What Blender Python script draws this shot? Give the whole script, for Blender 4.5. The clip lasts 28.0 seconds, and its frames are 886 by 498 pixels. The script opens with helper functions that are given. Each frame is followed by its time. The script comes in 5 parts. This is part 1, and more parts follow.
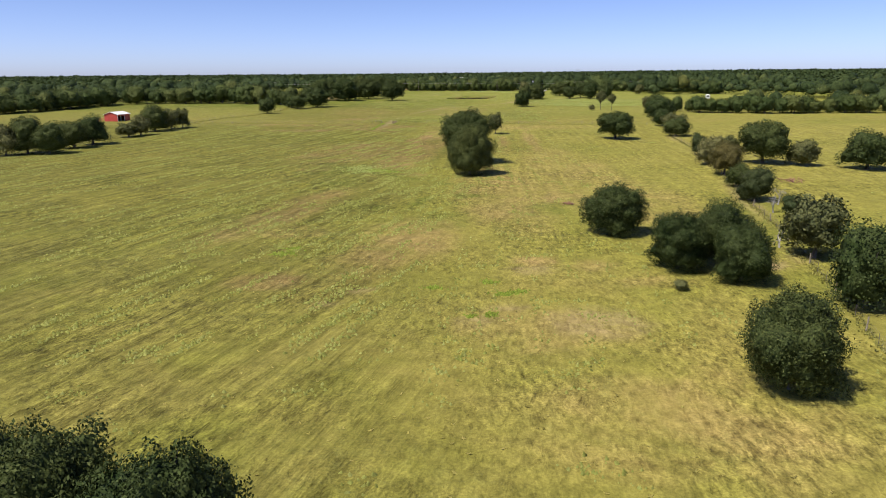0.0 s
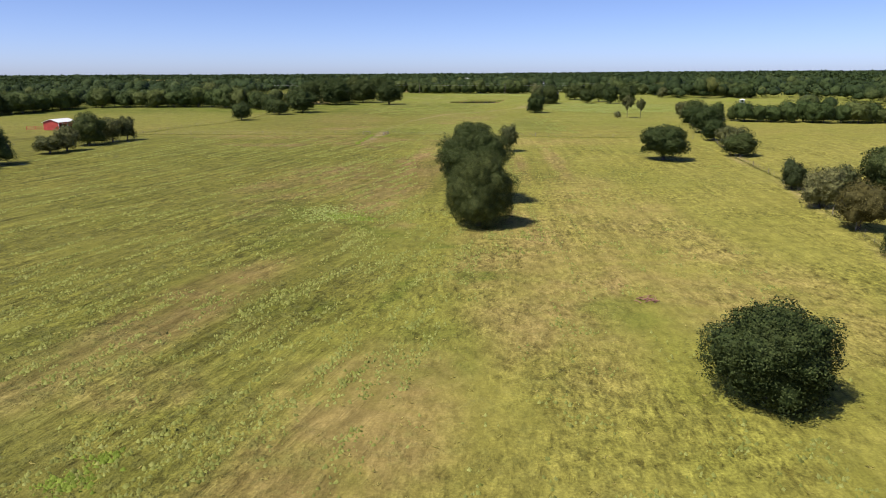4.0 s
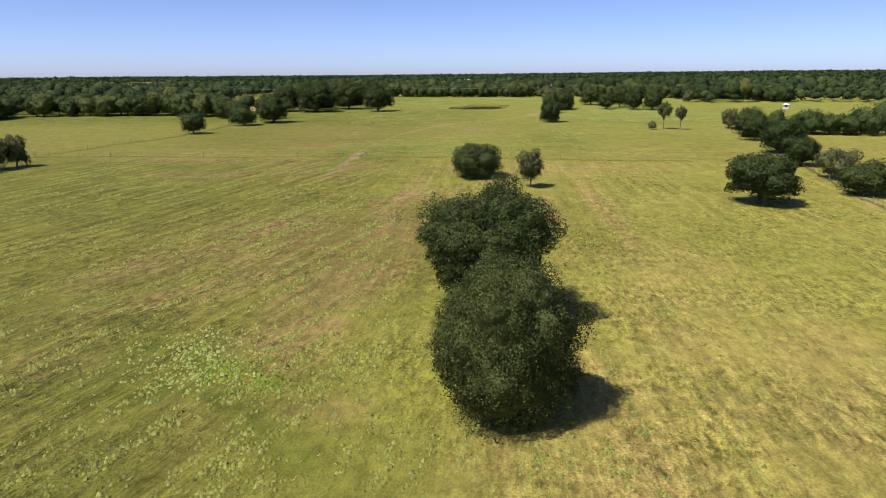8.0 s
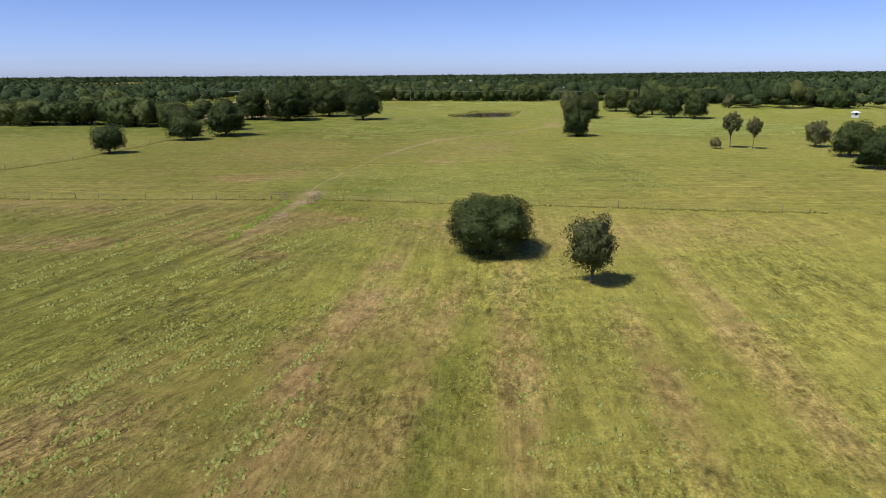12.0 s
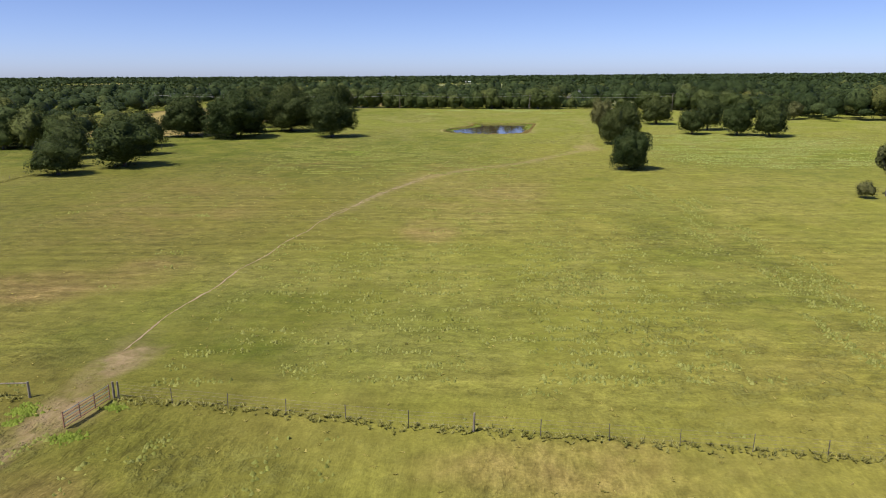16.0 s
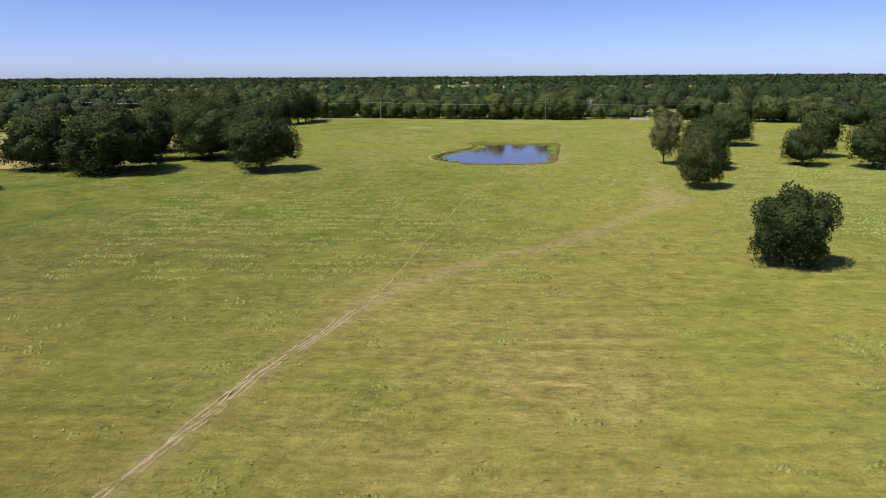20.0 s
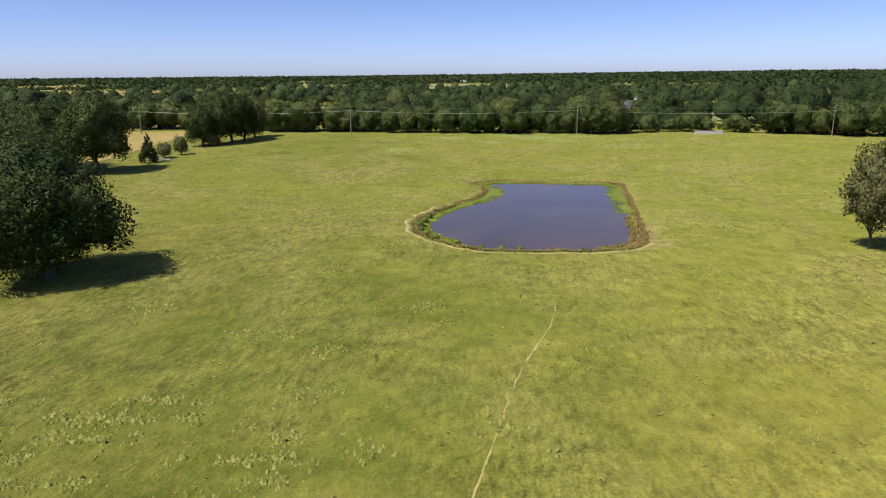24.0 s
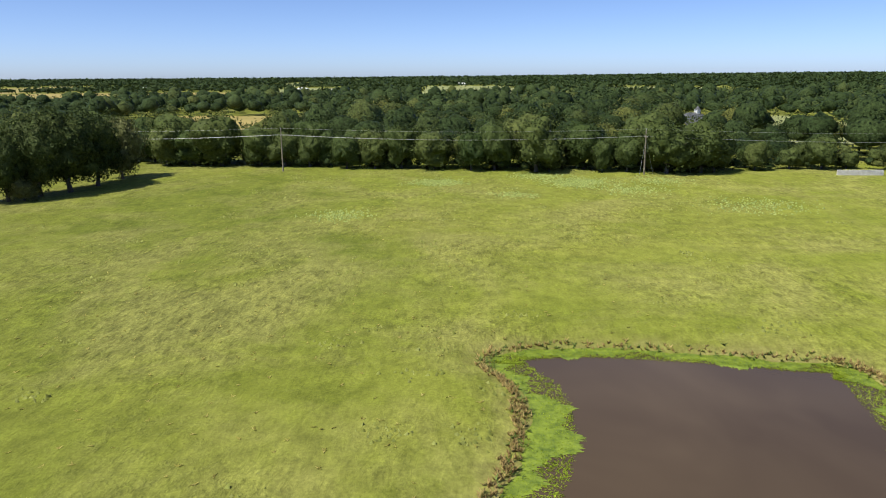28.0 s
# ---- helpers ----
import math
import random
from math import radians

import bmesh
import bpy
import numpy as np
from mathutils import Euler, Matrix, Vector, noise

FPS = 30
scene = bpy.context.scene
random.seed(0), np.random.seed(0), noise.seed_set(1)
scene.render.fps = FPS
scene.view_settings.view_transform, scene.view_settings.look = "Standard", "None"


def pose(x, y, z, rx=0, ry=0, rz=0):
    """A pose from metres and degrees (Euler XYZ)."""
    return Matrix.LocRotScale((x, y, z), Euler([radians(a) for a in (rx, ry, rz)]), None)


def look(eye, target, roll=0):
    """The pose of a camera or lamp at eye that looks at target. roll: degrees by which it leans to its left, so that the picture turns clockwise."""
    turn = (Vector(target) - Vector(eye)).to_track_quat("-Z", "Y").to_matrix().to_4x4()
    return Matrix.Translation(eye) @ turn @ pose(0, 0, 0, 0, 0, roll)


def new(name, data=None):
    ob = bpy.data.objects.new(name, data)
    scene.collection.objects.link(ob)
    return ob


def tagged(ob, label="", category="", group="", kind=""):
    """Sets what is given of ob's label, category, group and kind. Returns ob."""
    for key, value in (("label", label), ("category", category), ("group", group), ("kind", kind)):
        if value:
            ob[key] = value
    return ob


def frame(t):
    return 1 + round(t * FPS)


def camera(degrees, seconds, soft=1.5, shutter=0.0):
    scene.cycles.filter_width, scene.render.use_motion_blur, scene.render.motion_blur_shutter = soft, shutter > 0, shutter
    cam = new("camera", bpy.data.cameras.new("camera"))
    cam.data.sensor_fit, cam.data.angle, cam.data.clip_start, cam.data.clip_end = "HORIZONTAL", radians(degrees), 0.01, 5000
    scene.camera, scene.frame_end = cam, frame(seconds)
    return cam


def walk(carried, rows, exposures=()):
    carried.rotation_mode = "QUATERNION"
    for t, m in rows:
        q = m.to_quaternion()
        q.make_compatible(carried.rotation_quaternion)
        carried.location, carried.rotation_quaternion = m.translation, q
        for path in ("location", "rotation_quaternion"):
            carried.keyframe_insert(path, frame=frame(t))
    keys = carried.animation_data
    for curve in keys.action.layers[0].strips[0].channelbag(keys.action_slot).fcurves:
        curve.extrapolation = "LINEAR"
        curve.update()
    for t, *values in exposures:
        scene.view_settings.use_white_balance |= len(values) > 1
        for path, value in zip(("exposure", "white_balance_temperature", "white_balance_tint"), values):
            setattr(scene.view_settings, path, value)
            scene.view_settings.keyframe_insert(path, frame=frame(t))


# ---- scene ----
cam = camera(65.5, 28.0, soft=1.0)
PATH = [
    (0, (-0.138, 0.86, 20.601), (-0.135, 2.798, 20.104), -0.4),
    (0.5, (0.126, 6.955, 20.63), (0.126, 8.892, 20.132), -0.4),
    (1, (0.351, 13.119, 20.662), (0.349, 15.056, 20.163), -0.4),
    (1.5, (0.542, 19.4, 20.696), (0.538, 21.337, 20.198), -0.3),
    (2, (0.706, 25.842, 20.723), (0.701, 27.779, 20.225), -0.3),
    (2.5, (0.846, 32.484, 20.768), (0.84, 34.422, 20.271), -0.3),
    (3, (0.968, 39.362, 20.824), (0.961, 41.3, 20.327), -0.2),
    (3.5, (1.102, 46.441, 20.891), (1.094, 48.378, 20.395), -0.2),
    (5.5, (1.74, 75.867, 21.267), (1.731, 77.805, 20.771), -0.2),
    (6, (1.885, 83.339, 21.334), (1.877, 85.277, 20.839), -0.2),
    (6.5, (2.019, 90.894, 21.391), (2.01, 92.832, 20.896), -0.3),
    (7, (2.121, 98.551, 21.439), (2.112, 100.489, 20.944), -0.3),
    (7.5, (2.202, 106.308, 21.476), (2.194, 108.246, 20.981), -0.4),
    (8, (2.276, 114.156, 21.504), (2.267, 116.094, 21.01), -0.4),
    (8.5, (2.359, 122.09, 21.519), (2.351, 124.028, 21.026), -0.4),
    (9, (2.473, 130.104, 21.52), (2.464, 132.042, 21.027), -0.4),
    (9.5, (2.627, 138.199, 21.514), (2.617, 140.138, 21.022), -0.5),
    (10, (2.817, 146.394, 21.499), (2.807, 148.332, 21.007), -0.5),
    (10.5, (3.031, 154.726, 21.478), (3.02, 156.664, 20.986), -0.4),
    (11, (3.252, 163.26, 21.435), (3.241, 165.199, 20.943), -0.4),
    (11.5, (3.472, 172.046, 21.435), (3.46, 173.985, 20.943), -0.4),
    (12, (3.674, 181.115, 21.465), (3.661, 183.053, 20.973), -0.3),
    (12.5, (3.845, 190.424, 21.528), (3.832, 192.363, 21.036), -0.3),
    (14.5, (4.305, 229.132, 22.118), (4.294, 231.071, 21.626), -0.3),
    (15, (4.429, 238.936, 22.211), (4.419, 240.874, 21.719), -0.3),
    (15.5, (4.555, 248.827, 22.281), (4.545, 250.766, 21.79), -0.3),
    (16, (4.697, 258.841, 22.333), (4.689, 260.779, 21.843), -0.2),
    (16.5, (4.859, 268.982, 22.36), (4.853, 270.921, 21.87), -0.2),
    (17, (5.046, 279.252, 22.393), (5.042, 281.192, 21.904), -0.2),
    (17.5, (5.262, 289.642, 22.424), (5.259, 291.582, 21.935), -0.2),
    (18, (5.517, 300.126, 22.451), (5.515, 302.066, 21.963), -0.2),
    (18.5, (5.807, 310.673, 22.476), (5.806, 312.613, 21.988), -0.2),
    (19, (6.121, 321.254, 22.497), (6.12, 323.194, 22.009), -0.2),
    (19.5, (6.449, 331.854, 22.522), (6.448, 333.794, 22.035), -0.2),
    (20, (6.774, 342.468, 22.549), (6.773, 344.407, 22.061), -0.2),
    (20.5, (7.038, 353.102, 22.578), (7.038, 355.042, 22.09), -0.2),
    (22.5, (7.562, 395.928, 22.708), (7.563, 397.867, 22.218), -0.3),
    (23, (7.72, 406.631, 22.711), (7.723, 408.569, 22.22), -0.4),
    (23.5, (7.9, 417.32, 22.706), (7.903, 419.258, 22.213), -0.4),
    (24, (8.151, 427.99, 22.692), (8.156, 429.928, 22.198), -0.5),
    (24.5, (8.459, 438.647, 22.665), (8.465, 440.585, 22.17), -0.5),
    (25, (8.804, 449.301, 22.657), (8.812, 451.238, 22.161), -0.6),
    (25.5, (9.169, 459.966, 22.659), (9.178, 461.904, 22.162), -0.6),
    (26, (9.541, 470.65, 22.671), (9.551, 472.587, 22.175), -0.6),
    (26.5, (9.919, 481.362, 22.694), (9.93, 483.299, 22.197), -0.6),
    (27, (10.317, 492.115, 22.731), (10.328, 494.052, 22.236), -0.5),
    (27.5, (10.741, 502.933, 22.781), (10.752, 504.871, 22.288), -0.5),
    (28, (11.184, 513.85, 22.838), (11.194, 515.789, 22.348), -0.4),
]
walk(cam, [(t, look(eye, target, roll)) for t, eye, target, roll in PATH], [(0, 0.27, 6650, 11), (2, 0.19, 6600, 10), (7, 0.19, 6420, 10), (9, 0.29, 6650, 10), (10.2, 0.28, 6500, 10), (11.6, 0.06, 6200, 12), (12.5, 0.05, 6200, 12), (15, 0.10, 6400, 10), (17, 0.13, 6700, 10), (18, 0.13, 6750, 11), (20, 0.12, 6300, 13), (23, 0.18, 6650, 11), (26, 0.18, 6650, 9), (28, 0.25, 6500, 1)])

# ---- world, sun, exposure ----
SUN_FROM, SUN_UP = 212.0, 57.0          # degrees anticlockwise from +x to the sun, and its height
world = bpy.data.worlds.new("sky")
scene.world = world
world.use_nodes = True
wt = world.node_tree
sky = wt.nodes.new("ShaderNodeTexSky")
sky.sky_type, sky.sun_disc = "NISHITA", False
sky.sun_elevation, sky.sun_rotation = radians(SUN_UP), radians(90 - SUN_FROM)
sky.altitude, sky.air_density, sky.dust_density, sky.ozone_density = 0, 0.5, 0.5, 6.0
wt.nodes["Background"].inputs[1].default_value = 0.135
clear = wt.nodes.new("ShaderNodeMix")
clear.data_type, clear.blend_type = "RGBA", "MULTIPLY"
clear.inputs[0].default_value, clear.inputs[7].default_value = 1.0, (1.07, 0.96, 1.06, 1)
wt.links.new(sky.outputs[0], clear.inputs[6])
wt.links.new(clear.outputs[2], wt.nodes["Background"].inputs[0])
sun = new("sun", bpy.data.lights.new("sun", "SUN"))
sun.data.energy, sun.data.angle, sun.data.color = 5.0, radians(0.53), (1.0, 0.94, 0.85)
ua, ue = radians(SUN_FROM), radians(SUN_UP)
sun.matrix_world = look((math.cos(ua) * math.cos(ue) * 300, 300 + math.sin(ua) * math.cos(ue) * 300, math.sin(ue) * 300), (0, 300, 0))

# ---- materials ----
rng = np.random.default_rng(7)


class Mat:
    """A node material with a Principled shader and short ways to add nodes."""

    def __init__(self, name, rough=0.8, metal=0.0, ior=1.45, spec=0.5):
        self.m = bpy.data.materials.new(name)
        self.m.use_nodes = True
        self.t = self.m.node_tree
        self.b = self.t.nodes["Principled BSDF"]
        self.b.inputs["Roughness"].default_value = rough
        self.b.inputs["Metallic"].default_value = metal
        self.b.inputs["IOR"].default_value = ior
        self.b.inputs["Specular IOR Level"].default_value = spec
        self.geo = self.t.nodes.new("ShaderNodeNewGeometry")
        self.info = self.t.nodes.new("ShaderNodeObjectInfo")
        self.co = self.t.nodes.new("ShaderNodeTexCoord")

    def put(self, sock, v):
        if hasattr(v, "is_output"):
            self.t.links.new(v, sock)
        elif isinstance(v, (tuple, list)) and len(v) == 3 and sock.type == "RGBA":
            sock.default_value = (*v, 1)
        else:
            sock.default_value = v

    def noise(self, scale, detail=4, rough=0.55, vec=None, stretch=None, distort=0.0):
        n = self.t.nodes.new("ShaderNodeTexNoise")
        n.inputs["Scale"].default_value, n.inputs["Detail"].default_value = scale, detail
        n.inputs["Roughness"].default_value, n.inputs["Distortion"].default_value = rough, distort
        v = vec or self.geo.outputs["Position"]
        if stretch:
            ro = self.t.nodes.new("ShaderNodeVectorRotate")
            ro.rotation_type = "Z_AXIS"
            ro.inputs["Angle"].default_value = radians(stretch[3])
            mp = self.t.nodes.new("ShaderNodeMapping")
            mp.inputs["Scale"].default_value = stretch[:3]
            self.t.links.new(v, ro.inputs["Vector"])
            self.t.links.new(ro.outputs[0], mp.inputs[0])
            v = mp.outputs[0]
        self.t.links.new(v, n.inputs["Vector"])
        return n.outputs["Fac"]

    def ramp(self, v, *stops):
        r = self.t.nodes.new("ShaderNodeValToRGB")
        while len(r.color_ramp.elements) < len(stops):
            r.color_ramp.elements.new(0.5)
        for e, (p, c) in zip(r.color_ramp.elements, stops):
            e.position, e.color = p, (*c, 1) if isinstance(c, tuple) else (c, c, c, 1)
        self.t.links.new(v, r.inputs[0])
        return r.outputs[0]

    def mix(self, f, a, b, mode="MIX"):
        n = self.t.nodes.new("ShaderNodeMix")
        n.data_type, n.blend_type = "RGBA", mode
        self.put(n.inputs[0], f), self.put(n.inputs[6], a), self.put(n.inputs[7], b)
        return n.outputs[2]

    def math(self, op, a, b=0.0):
        n = self.t.nodes.new("ShaderNodeMath")
        n.operation = op
        self.put(n.inputs[0], a), self.put(n.inputs[1], b)
        return n.outputs[0]

    def attr(self, name):
        n = self.t.nodes.new("ShaderNodeAttribute")
        n.attribute_name = name
        return n.outputs["Fac"]

    def color(self, v):
        self.put(self.b.inputs["Base Color"], v)
        return self

    def bump(self, v, strength=0.5, dist=0.05):
        n = self.t.nodes.new("ShaderNodeBump")
        n.inputs["Strength"].default_value, n.inputs["Distance"].default_value = strength, dist
        self.t.links.new(v, n.inputs["Height"])
        self.t.links.new(n.outputs[0], self.b.inputs["Normal"])
        return self


def leafy(name, dark, mid, light, through_=0.25, tone=False, vary=1.0):
    """Foliage: two greens by leaf clump, a shift by tree, shade painted into the bump's hollows, some light through the
    leaf.
    """
    k = Mat(name, rough=0.6, spec=0.1)
    c = k.ramp(k.geo.outputs["Random Per Island"], (0.0, dark), (0.55, mid), (1.0, light))
    h = k.t.nodes.new("ShaderNodeHueSaturation")
    own = k.attr("tone") if tone else k.info.outputs["Random"]
    k.put(h.inputs["Hue"], k.math("ADD", k.math("MULTIPLY", own, -0.045 * vary), 0.5 + 0.02 * vary))
    k.put(h.inputs["Value"], k.math("ADD", k.math("MULTIPLY", own, 0.80 if tone else 0.5 * vary), 0.48 if tone else 1 - 0.25 * vary))
    if tone:
        c = k.mix(k.ramp(own, (0.62, 0.0), (0.95, 0.75)), c, (0.135, 0.142, 0.034))
    k.put(h.inputs["Color"], c)
    n = k.noise(0.35, 3)
    c2 = k.mix(k.ramp(n, (0.35, 0.0), (0.7, 1.0)), h.outputs[0], k.mix(0.5, h.outputs[0], light), "MIX")
    # Shade between leaf clumps painted in: bump hollows darker, humps lighter
    relief_shade = k.noise(1.7, 5, 0.7)
    c2 = k.mix(1.0, c2, k.ramp(relief_shade, (0.36, 0.45 if tone else 0.72), (0.5, 1.0), (0.64, 1.6 if tone else 1.28)), "MULTIPLY")
    k.color(c2)
    k.bump(relief_shade, 0.9 if tone else 0.25, 0.6 if tone else 0.3)
    tr = k.t.nodes.new("ShaderNodeBsdfTranslucent")
    k.put(tr.inputs[0], c2)
    ms = k.t.nodes.new("ShaderNodeMixShader")
    ms.inputs[0].default_value = through_
    k.t.links.new(k.b.outputs[0], ms.inputs[1]), k.t.links.new(tr.outputs[0], ms.inputs[2])
    k.t.links.new(ms.outputs[0], k.t.nodes["Material Output"].inputs[0])
    return k.m


OAK = leafy("oak leaves", (0.029, 0.046, 0.014), (0.048, 0.070, 0.020), (0.096, 0.119, 0.038))
OLIVE = leafy("olive leaves", (0.072, 0.082, 0.030), (0.126, 0.136, 0.050), (0.205, 0.205, 0.082))
CEDAR = leafy("cedar needles", (0.026, 0.040, 0.016), (0.044, 0.062, 0.022), (0.074, 0.096, 0.036))
RUSSET = leafy("russet leaves", (0.075, 0.066, 0.022), (0.125, 0.105, 0.034), (0.19, 0.16, 0.055))
BANKLEAF = leafy("bank shrub leaves", (0.10, 0.14, 0.026), (0.16, 0.205, 0.042), (0.26, 0.30, 0.085))
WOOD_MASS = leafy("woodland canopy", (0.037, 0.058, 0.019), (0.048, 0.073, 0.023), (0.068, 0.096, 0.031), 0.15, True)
WOOD_GREEN = leafy("woodland leaves", (0.033, 0.050, 0.015), (0.053, 0.078, 0.022), (0.090, 0.117, 0.035), vary=1.3)

bk = Mat("bark", rough=0.9)
bk.color(bk.ramp(bk.noise(3.0, 6, stretch=(1, 1, 0.2, 0)), (0.3, (0.05, 0.042, 0.034)), (0.7, (0.16, 0.14, 0.115))))
BARK = bk.bump(bk.noise(6, 5, stretch=(1, 1, 0.2, 0)), 0.8, 0.05).m
gb = Mat("grey dead wood", rough=0.9)
GREYWOOD = gb.color(gb.ramp(gb.noise(2.0, 6), (0.3, (0.16, 0.15, 0.14)), (0.7, (0.42, 0.40, 0.37)))).m

# the pasture: grass, dry patches, lush patches, bare earth, mowing rows
gr = Mat("pasture grass", rough=0.9, spec=0.15)
gr.b.inputs["Diffuse Roughness"].default_value = 0.55
big, midn, speck = gr.noise(0.018, 4), gr.noise(0.13, 5, 0.6), gr.noise(4.5, 3, 0.6)
grain_a, grain_b, grain_c = (gr.noise(1.0, 4, 0.64, stretch=st, distort=0.5) for st in ((1.75, 0.70, 1, 20), (1.7, 0.72, 1, 4), (0.70, 1.6, 1, 2)))
tuft = gr.mix(gr.attr("rows_c"), gr.mix(gr.attr("rows_a"), grain_b, grain_a), grain_c)
place = gr.t.nodes.new("ShaderNodeSeparateXYZ")
gr.t.links.new(gr.geo.outputs["Position"], place.inputs[0])


def swaths(slope, pitch, sway, wander):
    """Bands that the mower left, 1 on a swath's crest and 0 between: lean of the rows, their pitch, how far they sway."""
    u = gr.math("SUBTRACT", place.outputs[0], gr.math("MULTIPLY", place.outputs[1], slope))
    u = gr.math("ADD", u, gr.math("MULTIPLY", gr.noise(0.02, 2), wander))
    u = gr.math("ADD", u, gr.math("MULTIPLY", gr.noise(0.25, 4, 0.6), sway))
    w = gr.math("ADD", gr.math("MULTIPLY", gr.math("SINE", gr.math("MULTIPLY", u, 2 * math.pi / pitch)), 0.16), 0.5)
    streak = gr.noise(1.0, 4, 0.65, stretch=(0.85, 0.05, 1, math.degrees(math.atan(slope))), distort=0.3)
    return gr.math("ADD", w, gr.math("MULTIPLY", gr.math("SUBTRACT", streak, 0.5), 2.6))


green = gr.mix(gr.ramp(midn, (0.3, 0.0), (0.7, 1.0)), (0.205, 0.212, 0.034), (0.265, 0.262, 0.049))
c = gr.mix(gr.ramp(big, (0.35, 0.0), (0.65, 1.0)), green, gr.mix(0.5, green, (0.335, 0.285, 0.062)))
dry = gr.math("MULTIPLY", gr.ramp(gr.noise(0.07, 6, 0.65, distort=0.6), (0.38, 0.3), (0.60, 1.0)), 0.95)
dry = gr.math("MULTIPLY", dry, gr.attr("dryness"))
c = gr.mix(dry, c, gr.mix(gr.ramp(tuft, (0.35, 0.0), (0.65, 1.0)), (0.36, 0.222, 0.100), (0.47, 0.315, 0.150)))
c = gr.mix(gr.math("MULTIPLY", gr.attr("pale"), gr.ramp(gr.noise(0.03, 5, 0.6), (0.3, 0.3), (0.6, 1.0))), c, gr.mix(midn, (0.345, 0.292, 0.066), (0.43, 0.358, 0.105)))
fade = gr.ramp(gr.noise(0.035, 4, 0.62), (0.36, 0.25), (0.62, 1.0))
crest = None
for nm, band, amount in (("rows_a", swaths(0.36, 3.1, 2.2, 8.0), 0.9), ("rows_b", swaths(0.06, 3.6, 2.0, 6.0), 0.5), ("rows_c", None, 0.6)):
    if band is None:
        v_ = gr.math("ADD", place.outputs[1], gr.math("MULTIPLY", gr.noise(0.2, 4, 0.6), 2.2))
        band = gr.math("ADD", gr.math("MULTIPLY", gr.math("SINE", gr.math("MULTIPLY", v_, 2 * math.pi / 2.7)), 0.2), gr.math("ADD", gr.math("MULTIPLY", gr.math("SUBTRACT", gr.noise(1.0, 4, 0.65, stretch=(0.035, 0.6, 1, 2), distort=0.3), 0.5), 2.2), 0.5))
    on = gr.math("MULTIPLY", gr.math("MULTIPLY", gr.attr(nm), amount), fade)
    c = gr.mix(on, c, gr.mix(gr.ramp(band, (0.1, 0.0), (0.5, 0.5), (0.9, 1.0)), gr.mix(1.0, c, (0.50, 0.52, 0.46), "MULTIPLY"), gr.mix(1.0, c, (1.30, 1.34, 1.38), "MULTIPLY")))
    band = gr.math("MULTIPLY", band, on)
    crest = band if crest is None else gr.math("ADD", crest, band)
c = gr.mix(gr.attr("fresh"), c, gr.mix(gr.ramp(midn, (0.3, 0.0), (0.7, 1.0)), (0.205, 0.240, 0.032), (0.288, 0.312, 0.054)))
lush = gr.math("MULTIPLY", gr.ramp(gr.noise(0.12, 6, 0.66), (0.32, 0.0), (0.60, 1.0)), gr.attr("lush"))
c = gr.mix(lush, c, gr.mix(midn, (0.110, 0.145, 0.018), (0.165, 0.195, 0.028)))
sere = gr.math("MULTIPLY", gr.ramp(gr.noise(0.055, 6, 0.65, distort=0.5), (0.44, 0.0), (0.62, 0.75)), gr.attr("fresh"))
c = gr.mix(sere, c, (0.345, 0.318, 0.108))
# Browner grass and the shade seen among blades, both put in as darkening
c = gr.mix(gr.attr("worn"), c, gr.mix(1.0, c, (0.66, 0.62, 0.58), "MULTIPLY"))
calm = gr.math("SUBTRACT", 1.0, gr.math("MULTIPLY", gr.attr("fresh"), 0.30))
shaggy = gr.math("MULTIPLY", gr.math("MULTIPLY", calm, gr.attr("rough")), gr.ramp(gr.noise(0.055, 5, 0.6), (0.38, 0.15), (0.62, 1.0)))
c = gr.mix(0.9, c, gr.ramp(gr.noise(0.42, 6, 0.7), (0.32, 0.74), (0.5, 1.0), (0.68, 1.22)), "MULTIPLY")
# Shade among tufts put into the colour: bump hollows darker, crests lighter
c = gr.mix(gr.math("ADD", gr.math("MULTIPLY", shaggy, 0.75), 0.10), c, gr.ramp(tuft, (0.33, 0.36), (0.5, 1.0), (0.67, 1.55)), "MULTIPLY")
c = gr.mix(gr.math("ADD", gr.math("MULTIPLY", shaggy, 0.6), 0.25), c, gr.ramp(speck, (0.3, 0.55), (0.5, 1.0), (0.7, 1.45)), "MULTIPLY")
# Gaps between tufts: sunk in the bump and darkened as if shaded
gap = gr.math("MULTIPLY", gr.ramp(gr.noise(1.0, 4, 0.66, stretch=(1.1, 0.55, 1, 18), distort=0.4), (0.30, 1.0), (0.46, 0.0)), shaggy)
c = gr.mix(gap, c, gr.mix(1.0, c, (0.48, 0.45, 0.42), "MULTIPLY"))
clump = gr.math("MULTIPLY", gr.ramp(gr.noise(0.95, 5, 0.66), (0.48, 0.0), (0.66, 1.0)), gr.math("MULTIPLY", gr.attr("weedy"), gr.ramp(gr.noise(0.10, 4), (0.40, 0.0), (0.60, 1.0))))
c = gr.mix(gr.math("MULTIPLY", clump, 0.55), c, gr.mix(speck, (0.27, 0.28, 0.068), (0.42, 0.41, 0.14)))
soil = gr.mix(gr.ramp(tuft, (0.3, 0.0), (0.7, 1.0)), (0.36, 0.245, 0.145), (0.54, 0.405, 0.26))
c = gr.mix(gr.math("MULTIPLY", gr.attr("bare"), gr.ramp(gr.noise(0.8, 5), (0.3, 0.2), (0.6, 1.0))), c, soil)
c = gr.mix(1.0, c, (0.725, 0.735, 0.66), "MULTIPLY")
